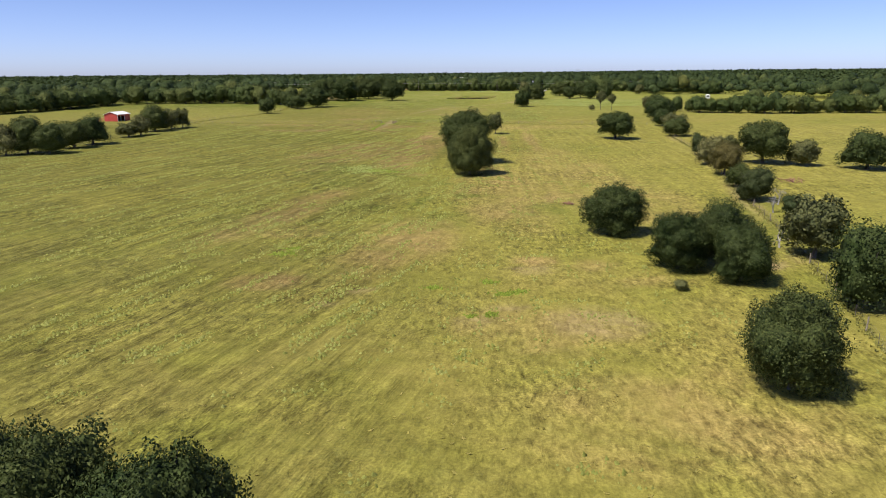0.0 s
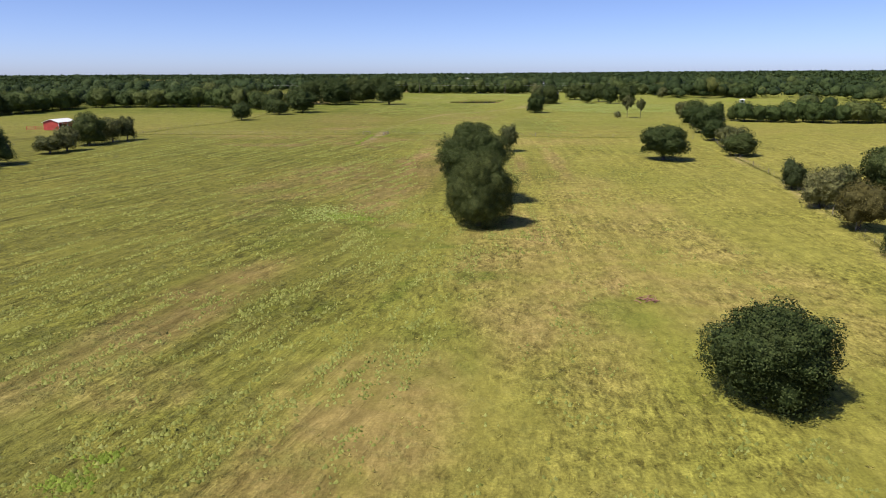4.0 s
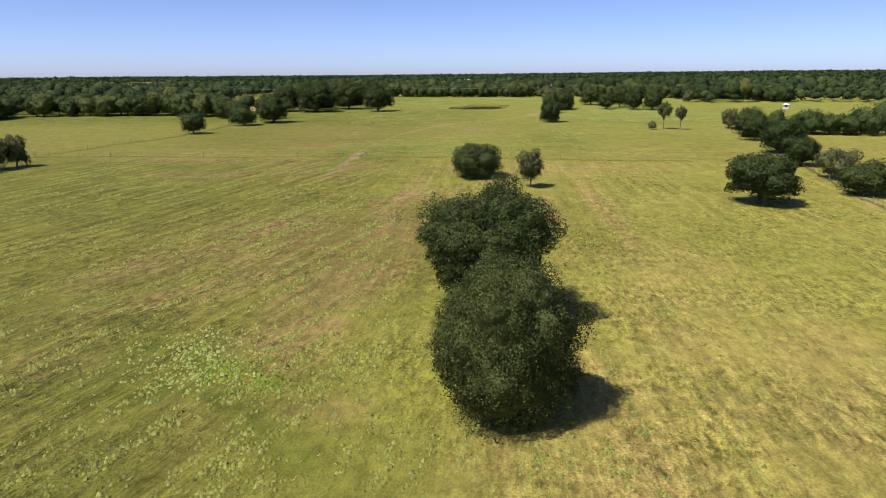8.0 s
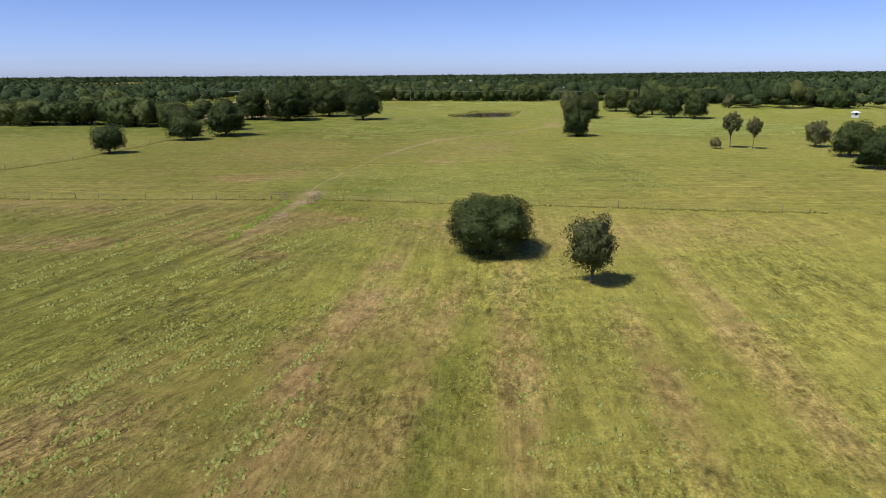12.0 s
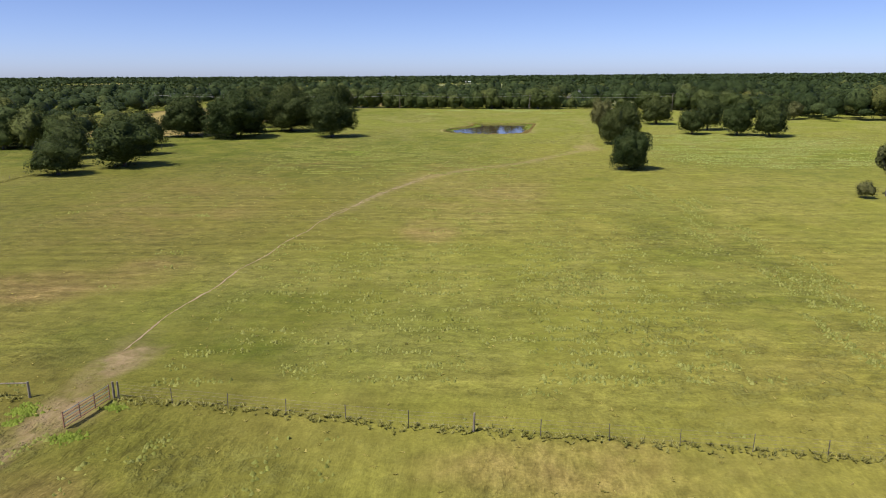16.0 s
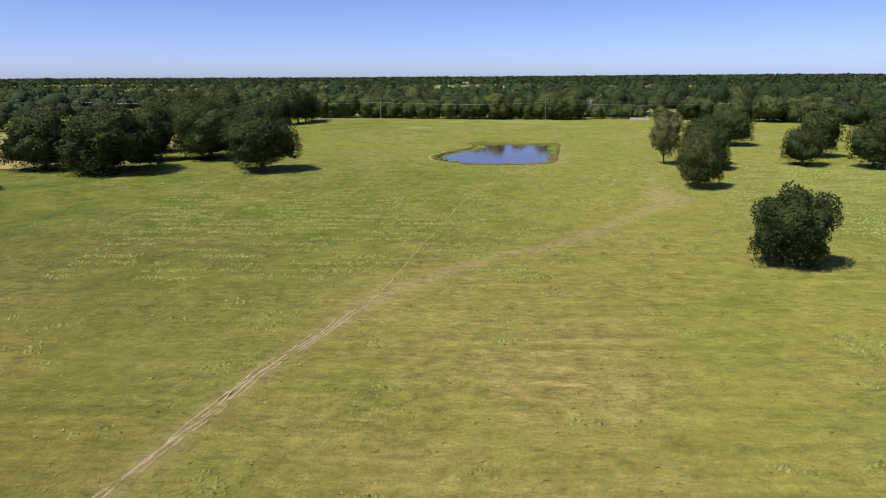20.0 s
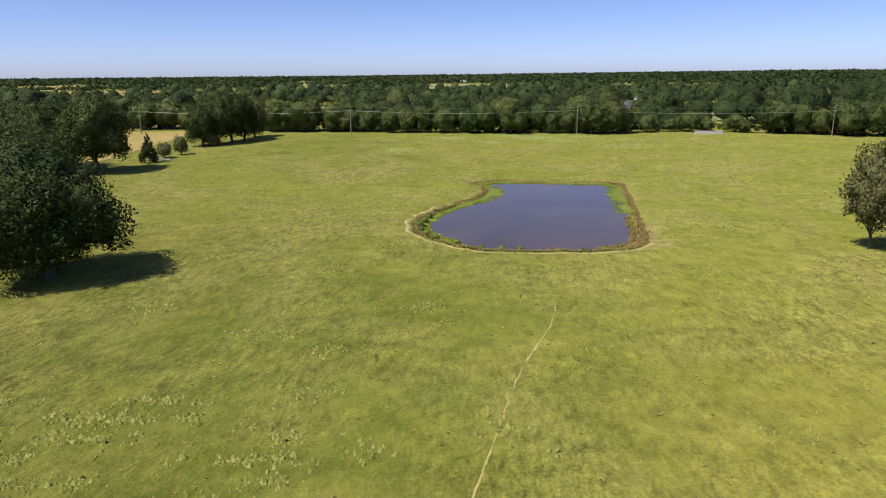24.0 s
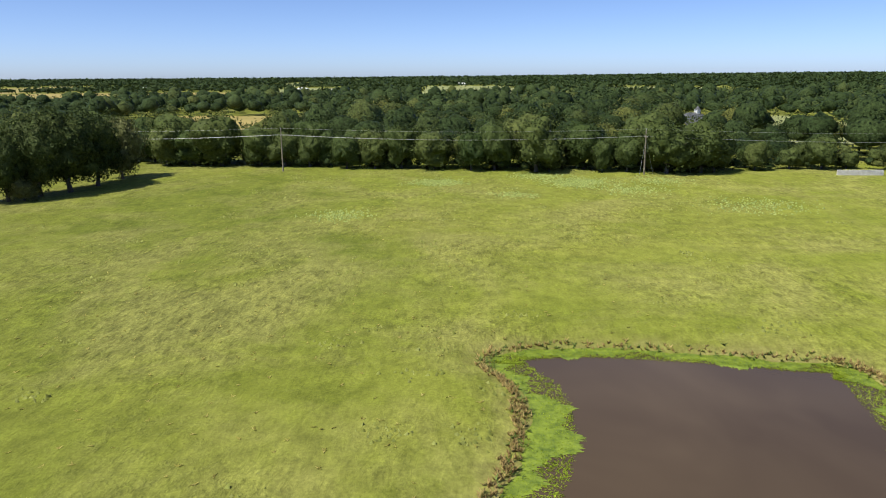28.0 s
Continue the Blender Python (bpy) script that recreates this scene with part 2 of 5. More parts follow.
lift_ = gr.math("ADD", gr.math("MULTIPLY", gr.mix(0.35, tuft, speck), gr.math("ADD", gr.math("MULTIPLY", shaggy, 0.55), 0.14)), gr.math("SUBTRACT", gr.math("ADD", gr.math("MULTIPLY", clump, 0.45), gr.math("MULTIPLY", crest, 0.42)), gr.math("MULTIPLY", gap, 0.25)))
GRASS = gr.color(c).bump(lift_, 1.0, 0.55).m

so = Mat("bare earth", rough=0.95, spec=0.1)
EARTH = so.color(so.mix(so.ramp(so.noise(1.5, 6), (0.3, 0.0), (0.7, 1.0)), (0.27, 0.20, 0.115), (0.42, 0.325, 0.205))).bump(so.noise(6, 5), 0.8, 0.05).m
pp = Mat("pale trodden grass", rough=0.95, spec=0.1)
PALEPATH = pp.color(pp.mix(pp.ramp(pp.noise(0.9, 6), (0.3, 0.0), (0.7, 1.0)), (0.29, 0.25, 0.085), (0.44, 0.37, 0.16))).bump(pp.noise(6, 5), 0.8, 0.05).m
wa = Mat("pond water", rough=0.06, ior=1.36, spec=0.6)
wa.color(wa.mix(wa.ramp(wa.noise(0.06, 3, distort=1.0), (0.35, 0.0), (0.7, 1.0)), (0.066, 0.043, 0.024), (0.098, 0.067, 0.039)))
WATER = wa.bump(wa.noise(1.6, 4), 0.14, 0.03).m
al = Mat("pond weed", rough=0.6)
ALGAE = al.color(al.mix(al.ramp(al.noise(1.8, 5), (0.3, 0.0), (0.7, 1.0)), (0.085, 0.125, 0.012), (0.24, 0.30, 0.03))).bump(al.noise(9, 4), 0.7, 0.04).m



def plain(name, a, b, scale=2.0, rough=0.7, metal=0.0):
    k = Mat(name, rough=rough, metal=metal)
    return k.color(k.mix(k.ramp(k.noise(scale, 5), (0.3, 0.0), (0.7, 1.0)), a, b)).m


RED = plain("red barn steel", (0.36, 0.045, 0.035), (0.50, 0.075, 0.055), 0.8, 0.5)
WHITE = plain("white painted steel", (0.66, 0.66, 0.64), (0.82, 0.82, 0.80), 0.6, 0.5)
DARK = plain("dark interior", (0.02, 0.018, 0.016), (0.04, 0.035, 0.03))
STEEL = plain("weathered steel", (0.10, 0.09, 0.08), (0.24, 0.21, 0.19), 6.0, 0.6, 0.3)
RUST = plain("rusty pipe", (0.24, 0.10, 0.07), (0.42, 0.23, 0.17), 6.0, 0.7, 0.2)
POLEWOOD = plain("weathered pole wood", (0.16, 0.135, 0.10), (0.31, 0.265, 0.20), 3.0, 0.85)
WIRE = plain("aluminium cable", (0.35, 0.35, 0.35), (0.5, 0.5, 0.5), 3.0, 0.45, 0.6)
GLASSY = plain("porcelain insulator", (0.35, 0.33, 0.30), (0.5, 0.48, 0.45), 5.0, 0.3)
SHINGLE = plain("grey shingles", (0.07, 0.072, 0.08), (0.13, 0.13, 0.145), 1.5, 0.85)
TAN = plain("ripe field", (0.27, 0.215, 0.058), (0.36, 0.275, 0.088), 0.03, 0.95)
LIGHTGREEN = plain("hay field", (0.20, 0.22, 0.075), (0.29, 0.29, 0.115), 0.03, 0.95)
WEED = leafy("weeds", (0.150, 0.168, 0.034), (0.205, 0.222, 0.050), (0.29, 0.30, 0.088), 0.2, False, 0.0)
BLADES = leafy("grass blades", (0.22, 0.20, 0.04), (0.34, 0.31, 0.07), (0.50, 0.42, 0.14), 0.4, False, 0.0)
FENCE_WEED = leafy("rank fence weeds", (0.17, 0.18, 0.04), (0.25, 0.25, 0.065), (0.36, 0.33, 0.11), 0.3, False, 0.0)
WATERWEED = leafy("green water weed", (0.13, 0.19, 0.012), (0.22, 0.29, 0.02), (0.36, 0.42, 0.05), 0.35, False, 0.0)
PALEWEED = leafy("pale weeds", (0.20, 0.25, 0.066), (0.26, 0.31, 0.086), (0.33, 0.37, 0.12), 0.2, False, 0.0)
GREENWEED = leafy("dark green weeds", (0.12, 0.17, 0.02), (0.17, 0.23, 0.03), (0.24, 0.30, 0.05), 0.3, False, 0.0)
REED = leafy("dry reeds", (0.17, 0.115, 0.045), (0.32, 0.22, 0.09), (0.46, 0.36, 0.14), 0.3, False, 0.0)
BRUSH = plain("red-brown cut brush", (0.20, 0.085, 0.06), (0.36, 0.19, 0.14), 3.0, 0.9)

# ---- terrain ----
GY = np.array([-230, 69, 115, 230, 299, 397, 460, 517, 563, 632, 690, 1000, 1600], float)
GZ = np.array([-3.45, -3.1, -2.65, -1.84, -0.69, -0.23, 1.04, 1.84, 2.19, 3.45, 4.0, 1.5, 1.0])
_gy = np.arange(-460, 1700, 2.0)
_k = np.hanning(37)
_gz = np.convolve(np.pad(np.interp(_gy, GY, GZ), 18, mode="edge"), _k / _k.sum(), "valid")
POND = [(14.8, 563.2), (20, 565.3), (27, 564.8), (36, 562.8), (42, 560.5), (41, 551), (39.2, 541), (36.6, 527.5), (33.8, 514.5), (30, 510.3),
        (22, 509.6), (14.5, 510.5), (10.5, 513), (6, 519.3), (5, 526), (7, 532.7), (11.4, 541), (15.6, 548.5), (16.9, 557)]
WATER_Z = 1.42


def closed(points, n=12):
    """A smooth closed line (Catmull-Rom) through points."""
    p = np.array(points, float)
    out = []
    for i in range(len(p)):
        a, b, c_, d = p[i - 1], p[i], p[(i + 1) % len(p)], p[(i + 2) % len(p)]
        for t in np.arange(n) / n:
            out.append(0.5 * (2 * b + (c_ - a) * t + (2 * a - 5 * b + 4 * c_ - d) * t**2 + (3 * b - 3 * c_ + d - a) * t**3))
    return np.array(out)


def smooth_line(points, n=10):
    p = np.array([points[0], *points, points[-1]], float)
    out = []
    for i in range(1, len(p) - 2):
        a, b, c_, d = p[i - 1], p[i], p[i + 1], p[i + 2]
        for t in np.arange(n) / n:
            out.append(0.5 * (2 * b + (c_ - a) * t + (2 * a - 5 * b + 4 * c_ - d) * t**2 + (3 * b - 3 * c_ + d - a) * t**3))
    return np.array(out + [p[-1]])


SHORE = closed(POND)


def edge_distance(x, y, line):
    """How far points lie from a line of segments."""
    best = np.full(x.shape, 1e9)
    for (ax, ay), (bx, by) in zip(line[:-1], line[1:]):
        dx, dy = bx - ax, by - ay
        u = np.clip(((x - ax) * dx + (y - ay) * dy) / (dx * dx + dy * dy + 1e-9), 0, 1)
        best = np.minimum(best, np.hypot(x - ax - u * dx, y - ay - u * dy))
    return best


def inside(x, y, line):
    c_ = np.zeros(x.shape, bool)
    for (ax, ay), (bx, by) in zip(line, np.roll(line, -1, 0)):
        with np.errstate(divide="ignore", invalid="ignore"):
            c_ ^= ((ay > y) != (by > y)) & (x < (bx - ax) * (y - ay) / (by - ay + 1e-12) + ax)
    return c_


def step(a, b, v):
    u = np.clip((v - a) / (b - a), 0, 1)
    return u * u * (3 - 2 * u)


def height(x, y):
    """The ground's height, with the pond's hollow."""
    x, y = np.asarray(x, float), np.asarray(y, float)
    z = np.interp(y, _gy, _gz)
    z = z + 0.10 * np.sin(x / 17 + y / 41) * step(0, 60, y) + 0.07 * np.sin(x / 7.3 - y / 9.1) * np.sin(y / 13.7)
    r = np.hypot(x, y - 300)
    z = z + step(900, 4300, r) * (2.0 + 11.0 * step(-800, 2600, x)) * (y > 0)
    near = (x > -10) & (x < 60) & (y > 490) & (y < 585)
    if near.any():
        xs_, ys_ = x[near], y[near]
        ring = np.vstack([SHORE, SHORE[:1]])
        d = edge_distance(xs_, ys_, ring) * np.where(inside(xs_, ys_, SHORE), 1, -1)
        zz = z[near]
        zz = zz + (WATER_Z + 0.10 - zz) * step(-3.2, -0.2, d) - 1.3 * step(-0.3, 3.0, d)
        z = z.copy()
        z[near] = zz
    return z


def ground_at(x, y):
    return float(height(np.array([x]), np.array([y]))[0])


# ---- mesh helpers ----
def mesh_from(name, verts, faces, material, smooth=False):
    me = bpy.data.meshes.new(name)
    verts, faces = np.asarray(verts, np.float32), np.asarray(faces, np.int32)
    n, k = faces.shape
    me.vertices.add(len(verts)), me.loops.add(n * k), me.polygons.add(n)
    me.vertices.foreach_set("co", verts.ravel())
    me.loops.foreach_set("vertex_index", faces.ravel())
    me.polygons.foreach_set("loop_start", np.arange(0, n * k, k, dtype=np.int32))
    me.polygons.foreach_set("use_smooth", np.full(n, smooth))
    me.update(calc_edges=True)
    me.materials.append(material)
    return me


def part(name, data, material, parent, label=""):
    """Links a bmesh (or a mesh) as one object under a thing or a part."""
    if isinstance(data, bmesh.types.BMesh):
        me = bpy.data.meshes.new(name)
        data.to_mesh(me), data.free()
        me.materials.append(material)
        data = me
    ob = new(name, data)
    ob.parent = parent
    return tagged(ob, label) if label else ob


def thing(name, m, label, category, group="", kind=""):
    ob = new(name)
    ob.matrix_world = m
    return tagged(ob, label, category, group, kind)


def box(bm, x0, y0, z0, x1, y1, z1):
    v = [bm.verts.new(p) for p in ((x0, y0, z0), (x1, y0, z0), (x1, y1, z0), (x0, y1, z0), (x0, y0, z1), (x1, y0, z1), (x1, y1, z1), (x0, y1, z1))]
    for f in ((0, 3, 2, 1), (4, 5, 6, 7), (0, 1, 5, 4), (1, 2, 6, 5), (2, 3, 7, 6), (3, 0, 4, 7)):
        bm.faces.new([v[i] for i in f])
    return bm


def tube(bm, pts, radii, sides=7):
    """A tapered tube along points."""
    pts = [Vector(p) for p in pts]
    rings = []
    for i, p in enumerate(pts):
        way = (pts[min(i + 1, len(pts) - 1)] - pts[max(i - 1, 0)]).normalized()
        a = way.cross(Vector((0.31, 0.95, 0.1))).normalized()
        b = way.cross(a)
        rings.append([bm.verts.new(p + radii[i] * (math.cos(s * 2 * math.pi / sides) * a + math.sin(s * 2 * math.pi / sides) * b)) for s in range(sides)])
    for r0, r1 in zip(rings[:-1], rings[1:]):
        for s in range(sides):
            bm.faces.new((r0[s], r0[(s + 1) % sides], r1[(s + 1) % sides], r1[s]))
    bm.faces.new(rings[0][::-1]), bm.faces.new(rings[-1])
    return bm


def leaf_quads(p, out, size, r, turn=0.5, corners=4):
    """Leaf clumps: one kinked lozenge (or a triangle) at each point p, turned roughly outwards."""
    n = len(p)
    nor = out + r.normal(0, turn, (n, 3))
    nor /= np.linalg.norm(nor, axis=1)[:, None] + 1e-9
    a = np.cross(nor, r.normal(0, 1, (n, 3)))
    a /= np.linalg.norm(a, axis=1)[:, None] + 1e-9
    b = np.cross(nor, a)
    s = (size * r.uniform(0.6, 1.35, n))[:, None]
    v = np.stack([p - a * s * 0.55, p + b * s * 0.34 + nor * s * 0.12 + a * s * 0.1, p + a * s * 0.6, p - b * s * 0.34 + nor * s * 0.1 - a * s * 0.05], 1)
    if corners == 3:
        v = v[:, [0, 1, 3]] + (v[:, 2:3] - p[:, None]) * 0.35
    return v.reshape(-1, 3), np.arange(n * corners).reshape(-1, corners)[:, ::-1]


def cube_ball(n, corners):
    """A ball made of a cube's six faces, n by n cells each."""
    key, dirs, faces = {}, [], []
    for ax in range(3):
        for sg in (-1, 1):
            ids = {}
            for i in range(n + 1):
                for j in range(n + 1):
                    c_ = [0.0, 0.0, 0.0]
                    c_[ax], c_[(ax + 1) % 3], c_[(ax + 2) % 3] = sg, 2 * i / n - 1, 2 * j / n - 1
                    k = tuple(round(v, 4) for v in c_)
                    if k not in key:
                        key[k] = len(dirs)
                        dirs.append(c_)
                    ids[i, j] = key[k]
            for i in range(n):
                for j in range(n):
                    f = [ids[i, j], ids[i + 1, j], ids[i + 1, j + 1], ids[i, j + 1]][::sg]
                    faces += [f] if corners == 4 else [[f[0], f[1], f[2]], [f[0], f[2], f[3]]]
    d = np.array(dirs)
    return d / np.linalg.norm(d, axis=1)[:, None], np.array(faces)


def soft_normals(me, way, each=1):
    """Shade each leaf clump by the way its part of the crown faces."""
    way = way / (np.linalg.norm(way, axis=1)[:, None] + 1e-9)
    me.polygons.foreach_set("use_smooth", np.ones(len(me.polygons), bool))
    me.normals_split_custom_set_from_vertices(np.repeat(way, each, 0).astype(np.float32))
    return me


def ball_ways(count, r):
    """Even directions over a sphere, slightly disturbed."""
    i = np.arange(count) + 0.5
    z_, a_ = 1 - 2 * i / count, i * 2.39996 + r.uniform(0, 6)
    d = np.column_stack([np.sqrt(1 - z_ * z_) * np.cos(a_), np.sqrt(1 - z_ * z_) * np.sin(a_), z_]) + r.normal(0, 0.12, (count, 3))
    return d / np.linalg.norm(d, axis=1)[:, None]


def lobes_of(r, count, low, style, small, big, skirt):
    """Centres and radii of the leaf masses of a crown, in a tree one wide and one high."""
    if style == "cone":
        u = (np.arange(count) + 0.5) / count
        a_, rad = np.arange(count) * 2.4, 0.33 * (1.05 - u)
        return np.column_stack([rad * np.cos(a_), rad * np.sin(a_), low + (1 - low) * (0.08 + 0.86 * u), 0.19 * (1.15 - u)])
    d = ball_ways(count, r)
    flat = np.linalg.norm(d[:, :2], axis=1)
    wide = np.where(d[:, 2] < 0, (1 - skirt) + skirt / np.maximum(flat, 0.45), 1.0)
    d[:, 0] *= wide
    d[:, 1] *= wide
    size = r.uniform(small, big, count)
    if low == 0.0 and skirt > 0.6:
        m_ = 10
        a_ = np.arange(m_) * 0.628 + r.uniform(-0.25, 0.25, m_)
        s_ = r.uniform(0.10, 0.15, m_)
        q_ = (0.46 - s_) * r.uniform(0.88, 1.06, m_)
        foot = np.column_stack([q_ * np.cos(a_), q_ * np.sin(a_), s_ * r.uniform(0.6, 1.2, m_), s_])
    else:
        foot = np.zeros((0, 4))
    hz = (1 - low) / 2
    reach = r.uniform(0.74, 1.10, count)
    x_, y_ = d[:, 0] * (0.5 - size) * reach, d[:, 1] * (0.5 - size) * reach
    z_ = low + hz + d[:, 2] * np.maximum(hz - size * 0.85, 0.05) * np.minimum(reach, 1.0)
    return np.vstack([np.column_stack([x_, y_, z_, size]), foot])


def crown_mesh(name, seed, n, size, count, low, material, style="round", small=0.15, big=0.24, skirt=0.6, corners=4, gaps=0.1):
    """Leaf clumps over the bumps of a crown's lobes, each turned outwards from its bump."""
    r = np.random.default_rng(seed)
    lb = lobes_of(r, count, low, style, small, big, skirt)
    w = lb[:, 3] ** 2
    pick = r.choice(len(lb), n, p=w / w.sum())
    bumps = np.stack([ball_ways(11, r) for _ in range(len(lb))])
    b = bumps[pick, r.integers(0, 11, n)]
    d = r.normal(0, 1, (n, 3))
    d /= np.linalg.norm(d, axis=1)[:, None]
    rad = r.uniform(0.0, 1.0, n) ** 0.25
    R = lb[pick, 3][:, None]
    p = lb[pick, :3] + b * R * 0.66 + d * R * 0.36 * rad[:, None]
    inner = r.random(n) < gaps
    p = np.where(inner[:, None], lb[pick, :3] * np.array([0.75, 0.75, 1.0]) + d * R * 0.75 * rad[:, None], p)
    p[:, 2] = np.maximum(p[:, 2], low * r.uniform(0.7, 1.3, n))
    out = d * 0.75 + b * 0.8 + np.array([0, 0, 0.15])
    v, f = leaf_quads(p, out, size, r, 0.42, corners)
    mid = np.array([0, 0, low + 0.4 * (1 - low)])
    way = np.repeat(b * 0.45 + d * 0.42 + (p - mid) * 1.1 + r.normal(0, 0.2, (n, 3)), corners, 0)
    return soft_normals(mesh_from(name, v, f, material), way), lb


def dense_crown(name, seed, n, size, low, material, coarse=14, fine=300, deep=0.30, skirt=0.6, corners=4, cells=8, ragged=0.05):
    """A closed crown: boughs as large bumps, branches and sprays as smaller ones on them, leaves in a shell over a body."""
    r = np.random.default_rng(seed)
    sizes = []
    for count, share, spread in ((coarse, 1.0, 2.0), (coarse * 5, 0.48, 2.1), (fine, 0.26, 2.2)):
        ways = ball_ways(count, r) + r.normal(0, 0.25 / math.sqrt(count), (count, 3))
        ways /= np.linalg.norm(ways, axis=1)[:, None]
        sizes.append((ways, r.uniform(0.1, 1.0, count) * share * deep, r.uniform(0.75, 1.25, count) * spread / math.sqrt(count)))

    def shape(d):
        rad, lean = np.full(len(d), 0.98 - deep * 1.15), d.copy()
        for ways, h, th in sizes:
            for a_ in range(0, len(d), 8000):
                e_ = d[a_:a_ + 8000]
                ang = np.sqrt(np.maximum(2 - 2 * (e_ @ ways.T), 0)) / th
                up = h * np.sqrt(np.maximum(1 - ang * ang, 0))
                k = up.argmax(1)
                best = up[np.arange(len(e_)), k]
                rad[a_:a_ + 8000] += best
                lean[a_:a_ + 8000] += 0.85 * (best > 0)[:, None] * (e_ - ways[k]) / th[k][:, None]
        flat = np.linalg.norm(d[:, :2], axis=1)
        wide = np.where(d[:, 2] < 0, (1 - skirt) + skirt / np.maximum(flat, 0.62), 1.0)
        q_ = d * rad[:, None]
        q_[:, :2] *= wide[:, None]
        q_[:, 2] = np.maximum(q_[:, 2], -0.97)
        return q_, lean

    half = np.array([0.49, 0.49, (1 - low) / 2])
    foot = np.array([0, 0, low + (1 - low) / 2])
    d = ball_ways(n, r) + r.normal(0, 0.02, (n, 3))
    d /= np.linalg.norm(d, axis=1)[:, None]
    q_, lean = shape(d)
    fill = np.percentile(np.abs(q_), 99.3, axis=0)
    half /= np.array([0.5 * (fill[0] + fill[1])] * 2 + [fill[2]])
    k_ = 1.03 - 0.20 * r.random(n) ** 1.6 + ragged * np.maximum(r.normal(0, 1, n) - 0.6, 0)
    p = q_ * k_[:, None] * half + foot
    p[:, 2] = np.maximum(p[:, 2], 0.015)
    v, f = leaf_quads(p, lean, size, r, 0.7, corners)
    way = np.repeat(lean / np.linalg.norm(lean, axis=1)[:, None] + r.normal(0, 0.38, (n, 3)), corners, 0)
    bd, bf = cube_ball(cells, corners)
    bq, bl = shape(bd)
    f, v, way = np.vstack([f, len(v) + bf]), np.vstack([v, bq * 0.84 * half + foot]), np.vstack([way, bl])
    boughs = np.column_stack([sizes[0][0] * (half * 0.6) + foot, np.full(coarse, 0.12)])
    return soft_normals(mesh_from(name, v, f, material), way), boughs


def trunk_mesh(name, seed, lb, rad, material, fork=0.22):
    r = np.random.default_rng(seed)
    bm = bmesh.new()
    bend = r.uniform(-0.03, 0.03, 2)
    tube(bm, [(0, 0, -0.05), (0, 0, 0.03), (bend[0] * 0.5, bend[1] * 0.5, fork * 0.6), (bend[0], bend[1], fork)], [rad * 1.7, rad * 1.15, rad, rad * 0.95], 9)
    for x, y, z, s in lb:
        z0 = fork * r.uniform(0.75, 1.0)
        m = (x * 0.45 + bend[0], y * 0.45 + bend[1], z0 + (z - z0) * r.uniform(0.45, 0.6))
        tube(bm, [(bend[0] * 0.8, bend[1] * 0.8, z0 - 0.02), m, (x, y, z), (x * 1.25, y * 1.25, z + s * 0.5)], [rad * 0.6, rad * 0.38, rad * 0.18, rad * 0.05], 5)
    me = bpy.data.meshes.new(name)
    bm.to_mesh(me), bm.free()
    me.materials.append(material)
    return me


KINDS = {}


def loose_kind(key, variants, n, size, count, low, material, style="round", small=0.15, big=0.24, rad=0.03, fork=0.22, skirt=0.6):
    """A tree of separate leaf masses with gaps between them."""
    for i in range(variants):
        seed = sum(map(ord, key)) * 13 + i * 101
        cr, lb = crown_mesh(key + " crown", seed, n, size, count, low, material, style, small, big, skirt)
        KINDS.setdefault(key, []).append((trunk_mesh(key + " trunk", seed + 5, lb, rad, BARK, fork), cr))


def tree_kind(key, variants, n, size, low, material, rad=0.03, fork=0.22, **shape):
    """A tree with a closed crown."""
    for i in range(variants):
        seed = sum(map(ord, key)) * 13 + i * 101
        cr, lb = dense_crown(key + " crown", seed, n, size, low, material, **shape)
        KINDS.setdefault(key, []).append((trunk_mesh(key + " trunk", seed + 5, lb[::2], rad, BARK, fork), cr))


tree_kind("large", 4, 20000, 0.0185, 0.0, OAK, coarse=13, fine=420, deep=0.36, skirt=0.8, cells=10)
tree_kind("round", 1, 50000, 0.0125, 0.02, OAK, coarse=20, fine=650, deep=0.25, skirt=0.75, cells=14)
tree_kind("spreading", 1, 64000, 0.0135, 0.07, OAK, coarse=15, fine=600, deep=0.42, skirt=0.45, cells=14, ragged=0.025)
tree_kind("big", 5, 10500, 0.026, 0.02, OAK, coarse=13, fine=240, deep=0.36, skirt=0.85, cells=8)
tree_kind("oak", 6, 4600, 0.044, 0.02, OAK, coarse=11, fine=150, deep=0.38, skirt=0.85, corners=3, cells=6)
tree_kind("raised", 4, 8500, 0.030, 0.12, OAK, coarse=13, fine=220, deep=0.36, skirt=0.8, fork=0.2, cells=8)
tree_kind("olive", 4, 3600, 0.044, 0.06, OLIVE, coarse=9, fine=110, deep=0.46, skirt=0.5, cells=5, ragged=0.09)
loose_kind("umbrella", 2, 2600, 0.050, 16, 0.34, OLIVE, small=0.11, big=0.18, fork=0.42, rad=0.02, skirt=0.0)
loose_kind("cedar", 2, 3500, 0.048, 18, 0.03, CEDAR, "cone")
tree_kind("knotty", 2, 4600, 0.040, 0.0, CEDAR, coarse=8, fine=120, deep=0.50, skirt=0.9, corners=3, cells=6, ragged=0.10)
tree_kind("russet", 1, 5000, 0.036, 0.05, RUSSET, coarse=11, fine=130, deep=0.36, skirt=0.6, corners=3, cells=6)
tree_kind("shrub", 3, 900, 0.085, 0.0, BANKLEAF, rad=0.02, fork=0.08, coarse=7, fine=30, deep=0.5, skirt=0.9, corners=3, cells=3, ragged=0.15)
tree_kind("bush", 3, 1500, 0.06, 0.0, OLIVE, rad=0.02, fork=0.08, coarse=8, fine=60, deep=0.42, skirt=0.9, corners=3, cells=4, ragged=0.12)
